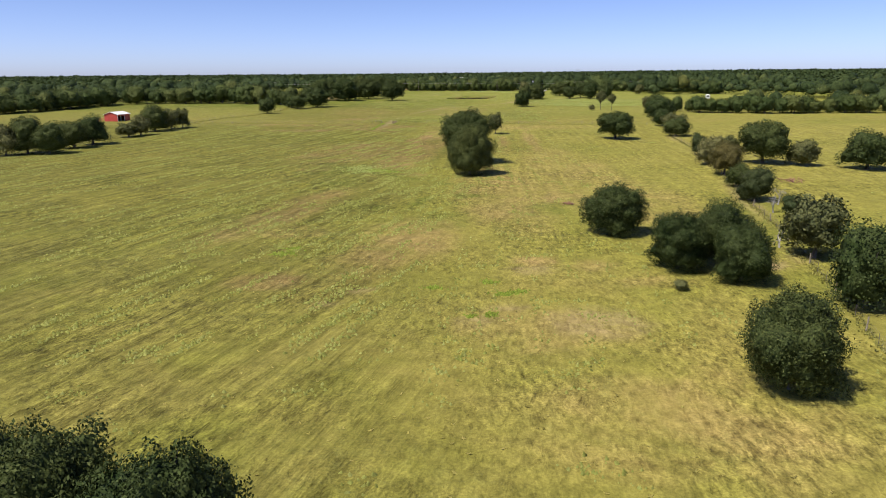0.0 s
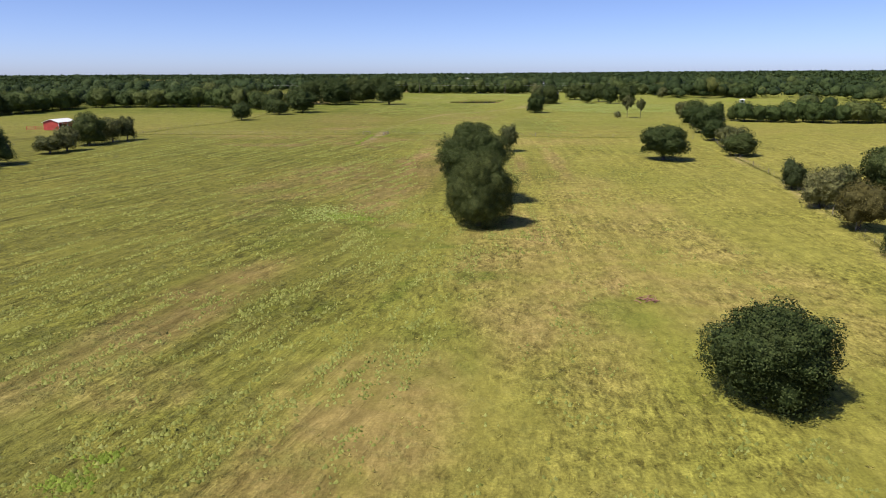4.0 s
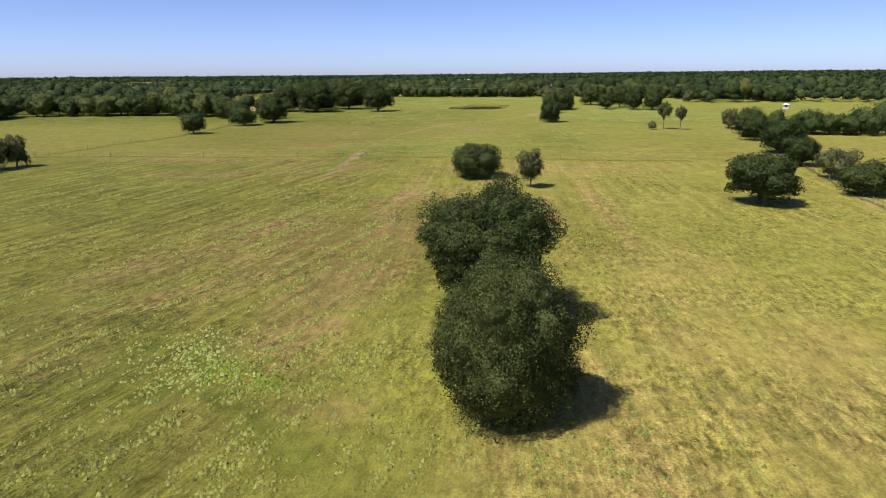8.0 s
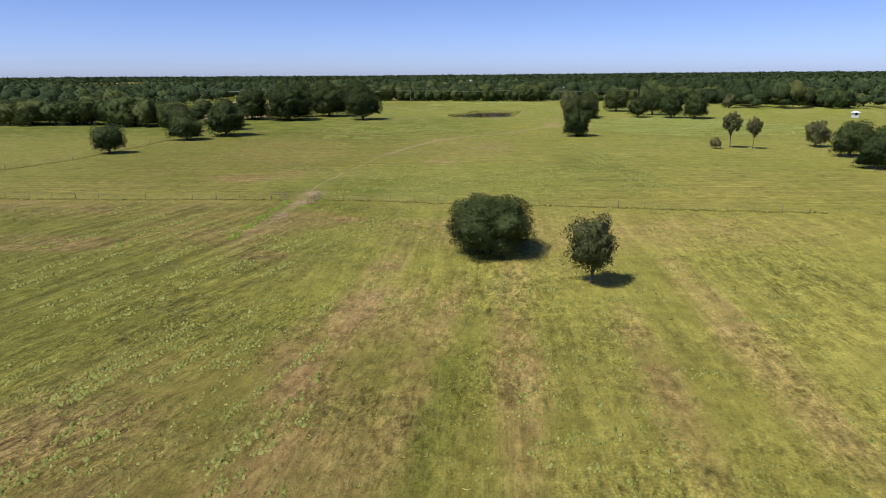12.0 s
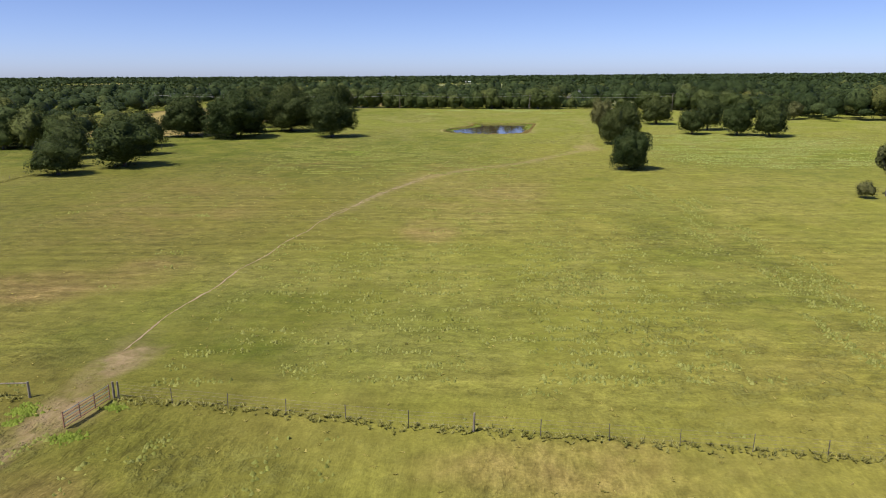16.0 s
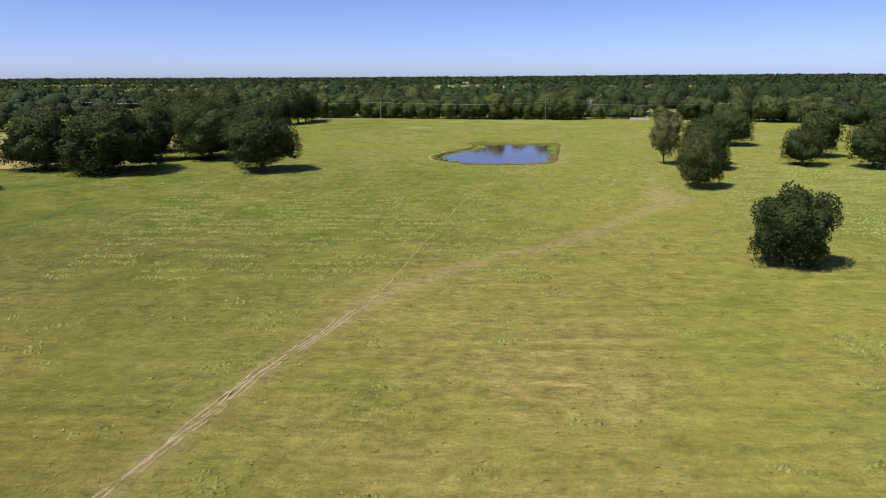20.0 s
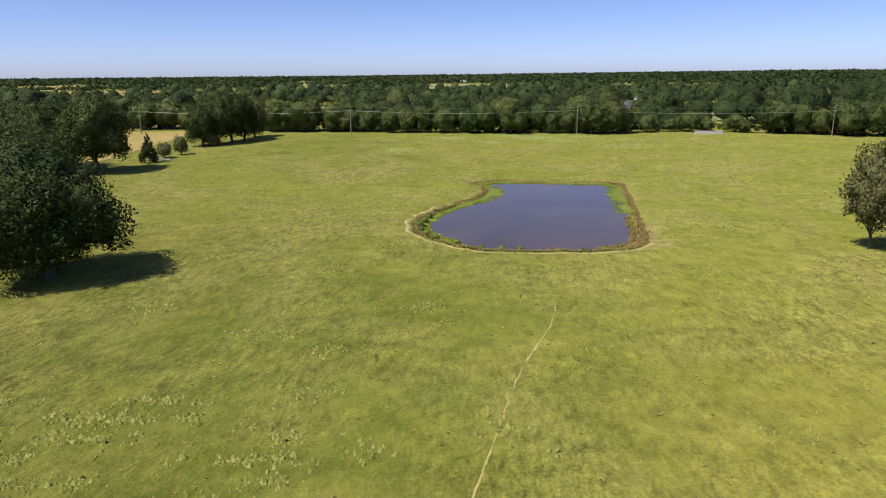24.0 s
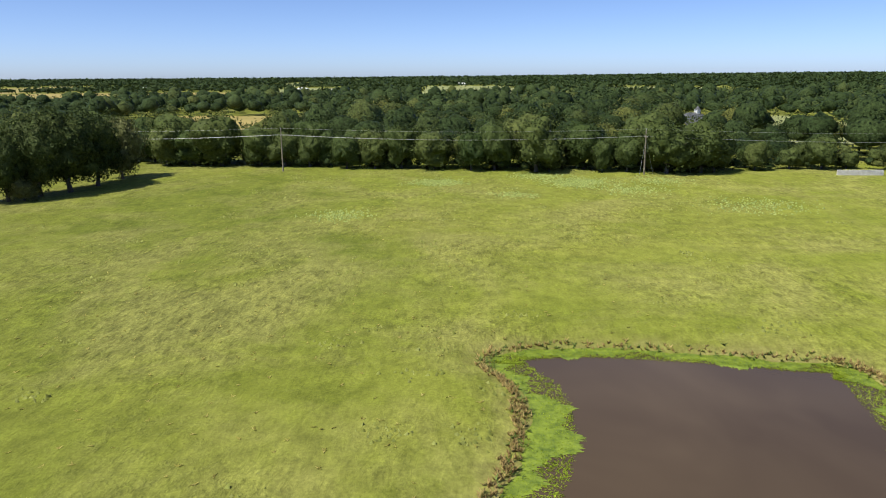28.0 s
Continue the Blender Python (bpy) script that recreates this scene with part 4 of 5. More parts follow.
# ---- trees ----
FIELD_OAKS = [
    (26.5, 49.2, 8.0, 8.2, "o"),
    (28.8, 82.3, 7.5, 8.0, "o"),
    (34.7, 84.4, 8.0, 8.4, "o"),
    (34.5, 77.1, 7.2, 7.0, "o"),
    (25.6, 101.3, 9.9, 7.7, "o"),
    (59.0, 237.0, 12.6, 9.6, "o"),
    (6.5, 160.4, 11.0, 11.8, "o"),
    (6.3, 180.2, 13.8, 13.4, "o"),
    (9.0, 268.9, 12.4, 7.8, "o"),
    (19.7, 254.9, 6.0, 7.8, "s"),
    (48.6, 422.8, 9.8, 9.8, "o"),
    (60.0, 508.6, 8.6, 12.3, "s"),
    (66.5, 500.5, 11.5, 10.2, "o"),
    (56.4, 475.1, 8.8, 11.0, "o"),
    (69.5, 509.1, 11.0, 12.1, "o"),
]
FAR_GROUP = [
    (92.4, 549.9, 13.8, 11.7, "o"),
    (92.1, 506.0, 9.8, 10.1, "o"),
    (103.0, 521.0, 11.4, 12.7, "o"),
    (105.8, 500.6, 11.7, 12.4, "o"),
    (114.7, 495.6, 12.5, 12.6, "o"),
    (87.7, 387.5, 6.3, 11.2, "u"),
    (82.6, 385.4, 3.6, 3.5, "b"),
    (93.1, 384.3, 4.8, 9.7, "u"),
    (160.8, 573.4, 8.1, 8.7, "p"),
]
FENCE_ROW_NEAR = [
    (48.1, 87.1, 8.5, 8.9, "p"),
    (43.2, 67.7, 7.6, 8.9, "o"),
    (57.0, 125.0, 7.8, 7.0, "k"),
    (60.2, 139.5, 5.6, 5.0, "o"),
    (57.2, 111.0, 4.6, 4.2, "k"),
    (63.6, 155.5, 7.8, 7.6, "y"),
    (66.6, 172.5, 7.0, 7.2, "p"),
    (71.0, 191.5, 6.0, 6.6, "k"),
    (73.0, 177.5, 7.2, 7.4, "p"),
    (80.8, 174.5, 12.5, 11.2, "o"),
    (88.8, 170.5, 7.8, 6.5, "p"),
    (100.8, 163.5, 11.7, 9.5, "o"),
]
FENCE_ROW_FAR = [
    (114.5, 390.3, 7.8, 8.3, "p"),
    (111.0, 366.1, 11.2, 9.6, "o"),
    (103.5, 341.8, 9.3, 8.2, "o"),
    (96.5, 307.5, 12.7, 10.4, "o"),
    (89.4, 282.3, 8.2, 8.2, "o"),
    (87.2, 263.2, 9.1, 6.8, "p"),
    (82.6, 245.0, 10.3, 6.9, "o"),
]
BARN_TREES = [
    (-127.6, 203.6, 8.3, 9.8, "p"),
    (-123.5, 207.5, 10.5, 11.4, "o"),
    (-116.9, 207.1, 10.2, 9.9, "o"),
    (-116.9, 221.9, 9.8, 9.7, "o"),
    (-115.8, 231.5, 11.3, 10.0, "o"),
    (-114.0, 254.4, 8.6, 5.7, "p"),
    (-111.9, 260.1, 7.5, 7.6, "p"),
    (-112.5, 274.9, 11.1, 10.6, "o"),
    (-109.3, 283.9, 7.7, 8.8, "p"),
    (-106.6, 288.6, 6.5, 8.9, "p"),
]
LONE_TREE = [
    (-94.4, 381.5, 10.0, 8.7, "o"),
]
DITCH_TREES = [
    (-91.0, 429.0, 8.5, 8.6, "o"),
    (-88.3, 472.5, 14.0, 11.2, "o"),
    (-97.0, 446.0, 11.0, 9.5, "o"),
    (-104.0, 458.0, 12.0, 10.5, "o"),
    (-80.0, 452.0, 9.0, 9.0, "o"),
    (-85.2, 417.8, 11.5, 8.4, "o"),
    (-75.6, 430.4, 16.3, 12.3, "o"),
]
WEST_OAKS = [
    (-86.1, 502.8, 18.4, 14.2, "o"),
    (-67.7, 497.2, 21.2, 15.0, "o"),
    (-67.7, 517.3, 12.0, 13.0, "o"),
    (-74.0, 536.0, 13.0, 13.5, "o"),
    (-53.7, 522.7, 19.1, 16.8, "o"),
    (-34.6, 500.0, 16.8, 15.2, "o"),
]
HEDGE_END = [
    (-66.6, 578.4, 15.4, 16.9, "o"),
    (-80.0, 583.0, 15.0, 15.5, "o"),
    (-93.0, 590.0, 15.0, 15.0, "o"),
    (-74.0, 566.0, 12.0, 13.0, "o"),
    (-61.3, 592.8, 4.9, 7.7, "c"),
    (-60.7, 600.6, 4.2, 4.2, "b"),
    (-58.8, 606.9, 3.7, 4.9, "p"),
]
CORNER_TREES = [
    (-59.5, 626.0, 9.0, 11.5, "o"),
    (-56.5, 630.0, 11.0, 13.5, "o"),
    (-53.5, 634.0, 12.5, 14.6, "o"),
    (-51.5, 640.0, 10.5, 14.0, "o"),
    (-50.5, 648.0, 8.5, 11.8, "p"),
    (-57.1, 626.3, 5.6, 4.9, "b"),
]

LABELS = {"o": ("oak", "dark green spreading oak standing in mown pasture"), "p": ("olive", "loose olive-green tree with thin foliage"), "u": ("umbrella", "small tree with a bare trunk and high thin crown"),
          "b": ("bush", "low round olive-green bush in the grass"), "s": ("ragged", "ragged olive-green oak with pale grey limbs showing"), "k": ("knotty", "dense dark green juniper with an uneven pointed crown"), "y": ("russet", "round tree with yellow-brown foliage in a fence row"), "c": ("cedar", "dense dark conical cedar at the field's edge")}
count = 0
for group, rows_ in (("oaks in the pasture", FIELD_OAKS), ("trees across the pasture", FAR_GROUP), ("fence row trees", FENCE_ROW_NEAR), ("fence row trees", FENCE_ROW_FAR), ("trees by the red barn", BARN_TREES),
                     ("trees along the ditch", LONE_TREE), ("trees along the ditch", DITCH_TREES), ("oaks west of the pond", WEST_OAKS), ("trees at the hedge's end", HEDGE_END), ("trees at the hedge's end", CORNER_TREES)):
    for tx, ty, tw, th, st in rows_:
        key, label = LABELS[st]
        if st == "o" and rows_ in (FIELD_OAKS, WEST_OAKS):
            key = "big"
        if (tx, ty) in ((-34.6, 500.0), (-53.7, 522.7), (26.5, 49.2), (25.6, 101.3), (28.8, 82.3), (34.7, 84.4), (34.5, 77.1)):
            key = "large"
        if (tx, ty) == (6.5, 160.4):
            key = "round"
        if th == 13.4:
            key = "spreading"
        if (tx, ty) in ((59.0, 237.0), (80.8, 174.5), (-66.6, 578.4)):
            key = "raised"
        if (tx, ty) == (9.0, 268.9):
            key = "dome"
        if rows_ is CORNER_TREES and st == "o":
            key = "raised"
        plant(key, tx, ty, tw * 1.02, th, count, label, "bush" if st == "b" else "tree", group)
        count += 1
for tx, ty, tw, th in ((-17.2, 27.0, 7.5, 9.6), (-11.8, 26.0, 7.8, 9.8), (-21.5, 30.0, 5.5, 8.4)):
    plant("large", tx, ty, tw, th, count, LABELS["o"][1], "tree", "oaks in the pasture")
    count += 1
plant("bush", 26.5, 74.0, 1.9, 1.3, count, LABELS["b"][1], "bush")


# woods: the front rows as trees of their own, the rest as one mass
def woods_edge(line, gap, depth, rows_n, hmin, hmax, seed, label):
    global count
    r = np.random.default_rng(seed)
    line = np.array(line, float)
    d = np.r_[0, np.cumsum(np.hypot(*np.diff(line, axis=0).T))]
    for k in range(rows_n):
        for s in np.arange(r.uniform(0, gap), d[-1], gap):
            s2 = s + r.uniform(-0.35, 0.35) * gap
            px, py = np.interp(s2, d, line[:, 0]), np.interp(s2, d, line[:, 1])
            way = np.array([np.interp(s2 + 1, d, line[:, 0]) - px, np.interp(s2 + 1, d, line[:, 1]) - py])
            way /= np.linalg.norm(way) + 1e-9
            nrm = np.array([-way[1], way[0]])
            off = depth * (k + 0.5) + r.uniform(-0.3, 0.3) * depth
            h = r.uniform(hmin, hmax) * (0.62 if 66 < px < 108 and py > 600 else 1.0)
            plant("edge", px + nrm[0] * off, py + nrm[1] * off, h * r.uniform(0.8, 1.3), h, count, label, "tree", "trees at the wood's edge")
            count += 1


woods_edge([(-130, 690), (-60, 672), (-48, 664), (-8, 658), (36, 652), (60, 648), (96, 652), (110, 645), (145, 632), (175, 616), (208, 592), (216, 560)], 6.6, 5.0, 2, 6.0, 12.5, 31, "tall green tree at the edge of the wood")
woods_edge([(-250, 360), (-232, 405), (-220, 435), (-212, 474), (-175, 470), (-145, 474), (-128, 464), (-110, 460)], 8.0, 7.0, 2, 9.0, 13.5, 32, "tall dark tree at the edge of the wood")
woods_edge([(116, 376), (140, 357), (162, 348), (205, 347), (260, 338)], 6.4, 6.0, 2, 6.5, 10.0, 33, "green tree in a hedge line")


def patches(px, py, size, seed):
    """Slow swings between 0 and 1 over the ground."""
    r = np.random.default_rng(seed)
    v = sum(np.sin(px / size * r.uniform(0.6, 1.7) + py / size * r.uniform(-1.4, 1.4) + r.uniform(0, 6)) for _ in range(5)) / 5
    return np.clip(0.5 + 0.9 * v, 0, 1)


def wood_mass(name, px, py, w, h, leaves, size, seed, label, cells=2):
    """A mass of far trees: each a lumpy dome of leaf clumps, with a tone of its own."""
    r = np.random.default_rng(seed)
    m = len(px)
    pz = height(px, py)
    ways = np.stack([ball_ways(13, r) for _ in range(40)])
    ways[:, :, 2] = np.abs(ways[:, :, 2]) * 1.15 - 0.15
    mine = r.integers(0, 40, m)
    bump = ways[mine][np.arange(m)[:, None], r.integers(0, 13, (m, leaves))]
    spin = r.uniform(0, 6.28, (m, 1))
    bump = np.stack([bump[:, :, 0] * np.cos(spin) - bump[:, :, 1] * np.sin(spin), bump[:, :, 0] * np.sin(spin) + bump[:, :, 1] * np.cos(spin), bump[:, :, 2]], 2)
    d = r.normal(0, 1, (m, leaves, 3))
    d[:, :, 2] += 0.35
    d /= np.linalg.norm(d, axis=2)[:, :, None]
    q = bump * 0.68 + d * 0.34 * (r.random((m, leaves, 1)) ** 0.25)
    p = np.empty_like(d)
    p[:, :, 0] = px[:, None] + q[:, :, 0] * (w / 2)[:, None]
    p[:, :, 1] = py[:, None] + q[:, :, 1] * (w / 2)[:, None]
    p[:, :, 2] = pz[:, None] + h[:, None] * (0.42 + 0.56 * q[:, :, 2])
    low = r.random((m, leaves)) < 0.12
    p[:, :, 2] = np.where(low, pz[:, None] + h[:, None] * r.uniform(0.05, 0.4, (m, leaves)), p[:, :, 2])
    v, f = leaf_quads(p.reshape(-1, 3), (d * 0.45 + bump * 0.9 + q * 0.5).reshape(-1, 3), np.repeat(w * size, leaves), r, 0.25, 3)
    way = np.repeat((bump * 0.5 + d * 0.35 + q * 0.7 + r.normal(0, 0.15, d.shape)).reshape(-1, 3), 3, 0)
    tone = np.clip(0.35 * patches(px, py, 26, seed) + 0.85 * r.random(m) ** 1.6 - 0.08, 0, 1)
    bd, bf = cube_ball(cells, 3)
    k_ = len(bd)
    sets = ways[mine]
    c_, s_ = np.cos(spin), np.sin(spin)
    sets = np.stack([sets[:, :, 0] * c_ - sets[:, :, 1] * s_, sets[:, :, 0] * s_ + sets[:, :, 1] * c_, sets[:, :, 2]], 2)
    lump = 0.38 + 0.34 * np.einsum("vk,mbk->mvb", bd, sets).max(2).clip(0, 1) ** 8
    bv = bd[None] * lump[:, :, None]
    bn = bd[None] + 0.0 * bv
    bv = np.stack([px[:, None] + bv[:, :, 0] * (w / 2)[:, None], py[:, None] + bv[:, :, 1] * (w / 2)[:, None], pz[:, None] + h[:, None] * (0.44 + 0.54 * bv[:, :, 2])], 2)
    f = np.vstack([f, len(v) + (bf[None] + (np.arange(m) * k_)[:, None, None]).reshape(-1, 3)])
    v, way = np.vstack([v, bv.reshape(-1, 3)]), np.vstack([way, bn.reshape(-1, 3)])
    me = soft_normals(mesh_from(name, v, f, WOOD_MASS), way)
    tone = tone * {"near_woods": 1.0, "undergrowth": 1.0, "middle_woods": 0.8}.get(name, 0.55)
    me.attributes.new("tone", "FLOAT", "POINT").data.foreach_set("value", np.r_[np.repeat(tone, leaves * 3), np.repeat(tone, k_)].astype(np.float32))
    return tagged(new(name, me), label, "woods", kind="stuff")


FRONT_X = np.array([-5000, -260, -130, -48, 60, 96, 145, 208, 222, 5000.0])
FRONT_Y = np.array([700, 700, 700, 676, 660, 664, 644, 604, 330, 330.0])


def wooded(px, py, r):
    ok = py > np.interp(px, FRONT_X, FRONT_Y) + r.uniform(0, 4, len(px))
    left = (px < -98) & (py > np.interp(px, [-330, -250, -226, -215, -150, -118, -98], [330, 372, 425, 488, 486, 474, 470])) & (py < 700)
    left &= ~((px > -150) & (py > 500))
    ok |= left
    ok |= (px > 165) & (py > 372 - 0.35 * (px - 165)) & (py < 5000)
    ok &= ~((px > 120) & (px < 260) & (py > 395) & (py < 560))
    ok &= ~((px > 86) & (px < 102) & (py > 716) & (py < 750))
    for x0, x1, y0, y1, mat in CLEAR:
        ok &= ~((px > x0) & (px < x1) & (py > y0) & (py < y1))
    return ok


r = np.random.default_rng(41)
gxx, gyy = np.meshgrid(np.arange(-420, 480, 9.3), np.arange(330, 1150, 9.3))
px, py = gxx.ravel() + r.uniform(-4.2, 4.2, gxx.size), gyy.ravel() + r.uniform(-4.2, 4.2, gxx.size)
see = np.abs(px) < 0.66 * py + 40
ok = wooded(px, py, r) & see & (r.random(len(px)) < 0.94)
px, py = px[ok], py[ok]
near = (py < 800) & (px > -130) & (px < 225) | (py < 500) & (np.abs(px) < 300)
grove = ((px - 92) / 38) ** 2 + ((py - 830) / 45) ** 2 < 1
hump = np.hypot(px + 14, py - 872) < 12
for nm, sel, lv, sz in (("near_woods", near, 310, 0.06), ("middle_woods", ~near, 18, 0.15)):
    k = int(sel.sum())
    tall = r.random(k)
    hh = 6.4 + 6.0 * tall ** 1.3 + 2.8 * (tall > 0.88)
    hh = hh * (0.74 + 0.56 * patches(px[sel], py[sel], 30, 46))
    hh = np.where(grove[sel], r.uniform(12, 18, k), hh)
    hh = np.where(hump[sel], r.uniform(16, 19, k), hh)
    wood_mass(nm, px[sel], py[sel], 6.4 + 0.62 * hh + r.uniform(-1.5, 1.8, k), hh, lv, sz, 43, "dense green woodland canopy", 4 if nm == "near_woods" else 2)
fx, fy = [], []
dist = 560.0
while dist < 4650:
    s = 0.0155 * dist
    for a in np.arange(-0.72, 0.72, s / dist):
        fx.append(dist * math.sin(a + r.uniform(-0.4, 0.4) * s / dist) + 5)
        fy.append(300 + dist * math.cos(a) * 1.0 + r.uniform(-0.5, 0.5) * s)
    dist += s * 1.25
fx, fy = np.array(fx), np.array(fy)
ok = wooded(fx, fy, r) & ~((np.abs(fx) < 470) & (fy < 1150)) & (r.random(len(fx)) < 0.8)
fx, fy = fx[ok], fy[ok]
fd_ = np.hypot(fx, fy - 300)
wood_mass("far_woods", fx, fy, np.maximum(10, 0.024 * fd_) * r.uniform(0.8, 1.3, len(fx)), r.uniform(6.0, 10.5, len(fx)), 12, 0.2, 44, "far woodland reaching to the horizon", 1)

ul = dense(np.array([(-130, 692), (-60, 674), (-48, 666), (-8, 660), (36, 654), (60, 650), (96, 654), (110, 647), (145, 634), (175, 618), (208, 594)], float), 1.9)
ux, uy = ul[:, 0] + r.uniform(-1, 1, len(ul)), ul[:, 1] + r.uniform(-0.5, 4, len(ul))
wood_mass("undergrowth", ux, uy, r.uniform(2.5, 5.0, len(ul)), r.uniform(1.8, 4.2, len(ul)), 90, 0.12, 47, "dark undergrowth along the edge of the wood")

# ---- tufts of grass and weeds ----
r = np.random.default_rng(51)
m = 7000
tx, ty = r.normal(4, 34, m), r.uniform(25, 660, m)
d_ok = ~inside(tx, ty, SHORE) & (np.abs(tx) < 100)
tufts("grass", tx[d_ok], ty[d_ok], 0.26, 0.09, 4, BLADES, "short yellow-green grass tufts over the pasture", "grass", 52)
cl = np.column_stack([r.normal(2, 34, 700), r.uniform(30, 655, 700)])
per_ = r.integers(4, 34, 700)
cx_, cy_ = np.repeat(cl[:, 0], per_) + r.normal(0, 0.9, per_.sum()), np.repeat(cl[:, 1], per_) + r.normal(0, 0.6, per_.sum())
# weeds that stand in rows where the mower left them: a stretch, the rows' slant, gap, plants a metre, and whether they run along y
ROWS_LEFT = [(-14, 27, 308, 352, 0, 2.7, 4, 0), (14, 27, 308, 338, 0, 2.6, 7, 0), (20, 40, 330, 375, 0, 3.2, 1.5, 0), (40, 49, 318, 395, 0.03, 2.2, 8, 1), (-34, 18, 418, 452, 0, 3.0, 9, 0), (-40, -4, 440, 472, 0, 2.4, 9, 0),
             (58, 140, 425, 505, 0, 2.6, 4, 0), (-58, -20, 95, 170, 0.26, 3.2, 2.5, 1), (-22, -2, 100, 165, 0.2, 2.4, 3.5, 1), (4, 34, 120, 250, 0.02, 4.2, 1.0, 1), (-30, -12, 190, 290, 0.12, 3.6, 1.5, 1),
             (8, 16, 160, 250, 0.02, 2.6, 2.5, 1), (-18, 30, 60, 95, 0.1, 4.5, 1.6, 1)]
for x0, x1, y0, y1, slope, gap, per, side in ROWS_LEFT:
    for q_ in np.arange(y0 if not side else x0, y1 if not side else x1, gap):
        k = int(((x1 - x0) if not side else (y1 - y0)) * per * 2.6)
        u = r.uniform(-0.1, 1.1, k)
        u = u[np.sin(u * r.uniform(9, 24) + r.uniform(0, 6)) + 0.6 * np.sin(u * r.uniform(40, 90)) > 0.1]
        off = r.normal(0, 0.42, len(u))
        if side:
            yy_ = y0 + u * (y1 - y0)
            cx_, cy_ = np.r_[cx_, q_ + slope * (yy_ - y0) + off], np.r_[cy_, yy_]
        else:
            cx_, cy_ = np.r_[cx_, x0 + u * (x1 - x0)], np.r_[cy_, q_ + off]
ex_, ey_ = [], []
for wx, wy, wr, wn in ((11, 641, 2.4, 260), (37, 640, 3.2, 380), (31, 648, 3, 140), (45, 632, 3, 110), (24, 628, 2, 70), (52, 641, 3, 110), (-3, 612, 2.2, 110), (60, 617, 4, 130), (-18, 166, 3, 110), (-20, 172, 3, 90)):
    ex_.append(r.normal(wx, wr, 3 * wn)), ey_.append(r.normal(wy, wr * 0.8, 3 * wn))
for q_ in np.arange(424, 506, 2.3):
    u = r.uniform(58, 142, 520)
    u = u[(np.sin(u / r.uniform(5, 11) + r.uniform(0, 6)) + 0.6 * np.sin(u / r.uniform(1.5, 3)) > -0.1) & (((u - 100) / 46) ** 2 + ((q_ - 464) / 44) ** 2 < 1)]
    ex_.append(u), ey_.append(q_ + r.normal(0, 0.4, len(u)))
clumps("pale_weeds", np.concatenate(ex_), np.concatenate(ey_), 0.20, 0.20, PALEWEED, "pale grey-green weeds in loose patches", "weeds", 54)
ok = ~inside(cx_, cy_, SHORE)
clumps("weeds", cx_[ok], cy_[ok], 0.17, 0.21, WEED, "pale green weed clumps scattered in the grass", "weeds", 53)

dw = [(4.9, 66.1, 0.7), (2.7, 65.7, 0.5), (5.2, 76.8, 0.8), (6.8, 72.6, 1.1), (8.4, 73.2, 0.8), (-1.1, 74.7, 1.0), (-21.5, 90.2, 1.6), (-20.5, 93, 1.0), (-16, 167, 3.0), (-12, 164, 2.0), (-20.5, 457, 2.6), (-19, 451, 1.6)]
edge_ = tl[(tl[:, 1] > 276) & (tl[:, 1] < 304)] + np.array([[-1.9, 0]])
dw += [(a, b, 0.45 + 0.35 * math.sin(b)) for a, b in edge_[::2]] + [(-20.2, 299.6, 1.0), (-25.4, 303.6, 0.9), (-19.0, 303.8, 0.8)]
gxd = np.concatenate([r.normal(a, w_ * 0.55, max(4, int(90 * w_))) for a, b, w_ in dw])
gyd = np.concatenate([r.normal(b, w_ * 0.4, max(4, int(90 * w_))) for a, b, w_ in dw])
clumps("green_weeds", gxd, gyd, 0.18, 0.2, GREENWEED, "dark green leafy weeds in low patches", "weeds", 58)

# cut grass left in long rows by the mower
r = np.random.default_rng(56)
rx_, ry_ = [], []
for x0 in np.arange(-185, 2, 3.1):
    k = 2700
    v_ = r.uniform(55, 300, k)
    on = np.sin(v_ / r.uniform(7, 16) + r.uniform(0, 6)) + 0.7 * np.sin(v_ / r.uniform(2.2, 4) + r.uniform(0, 6)) > 0.35
    v_ = v_[on]
    rx_.append(x0 + r.uniform(-0.5, 0.5) + 0.36 * (v_ - 55) + 0.5 * np.sin(v_ / 23 + x0) + r.normal(0, 0.36, len(v_))), ry_.append(v_)
rx_, ry_ = np.concatenate(rx_), np.concatenate(ry_)
ok = (rx_ < -4 - (ry_ - 190) * 0.06) & (rx_ > -0.66 * ry_ - 14) & (ry_ < np.interp(rx_, [-120, -34, 1], [305, 303, 299]))
clumps("mown_rows", rx_[ok], ry_[ok], 0.19, 0.20, WEED, "pale cut grass lying in long rows", "cut grass", 57)

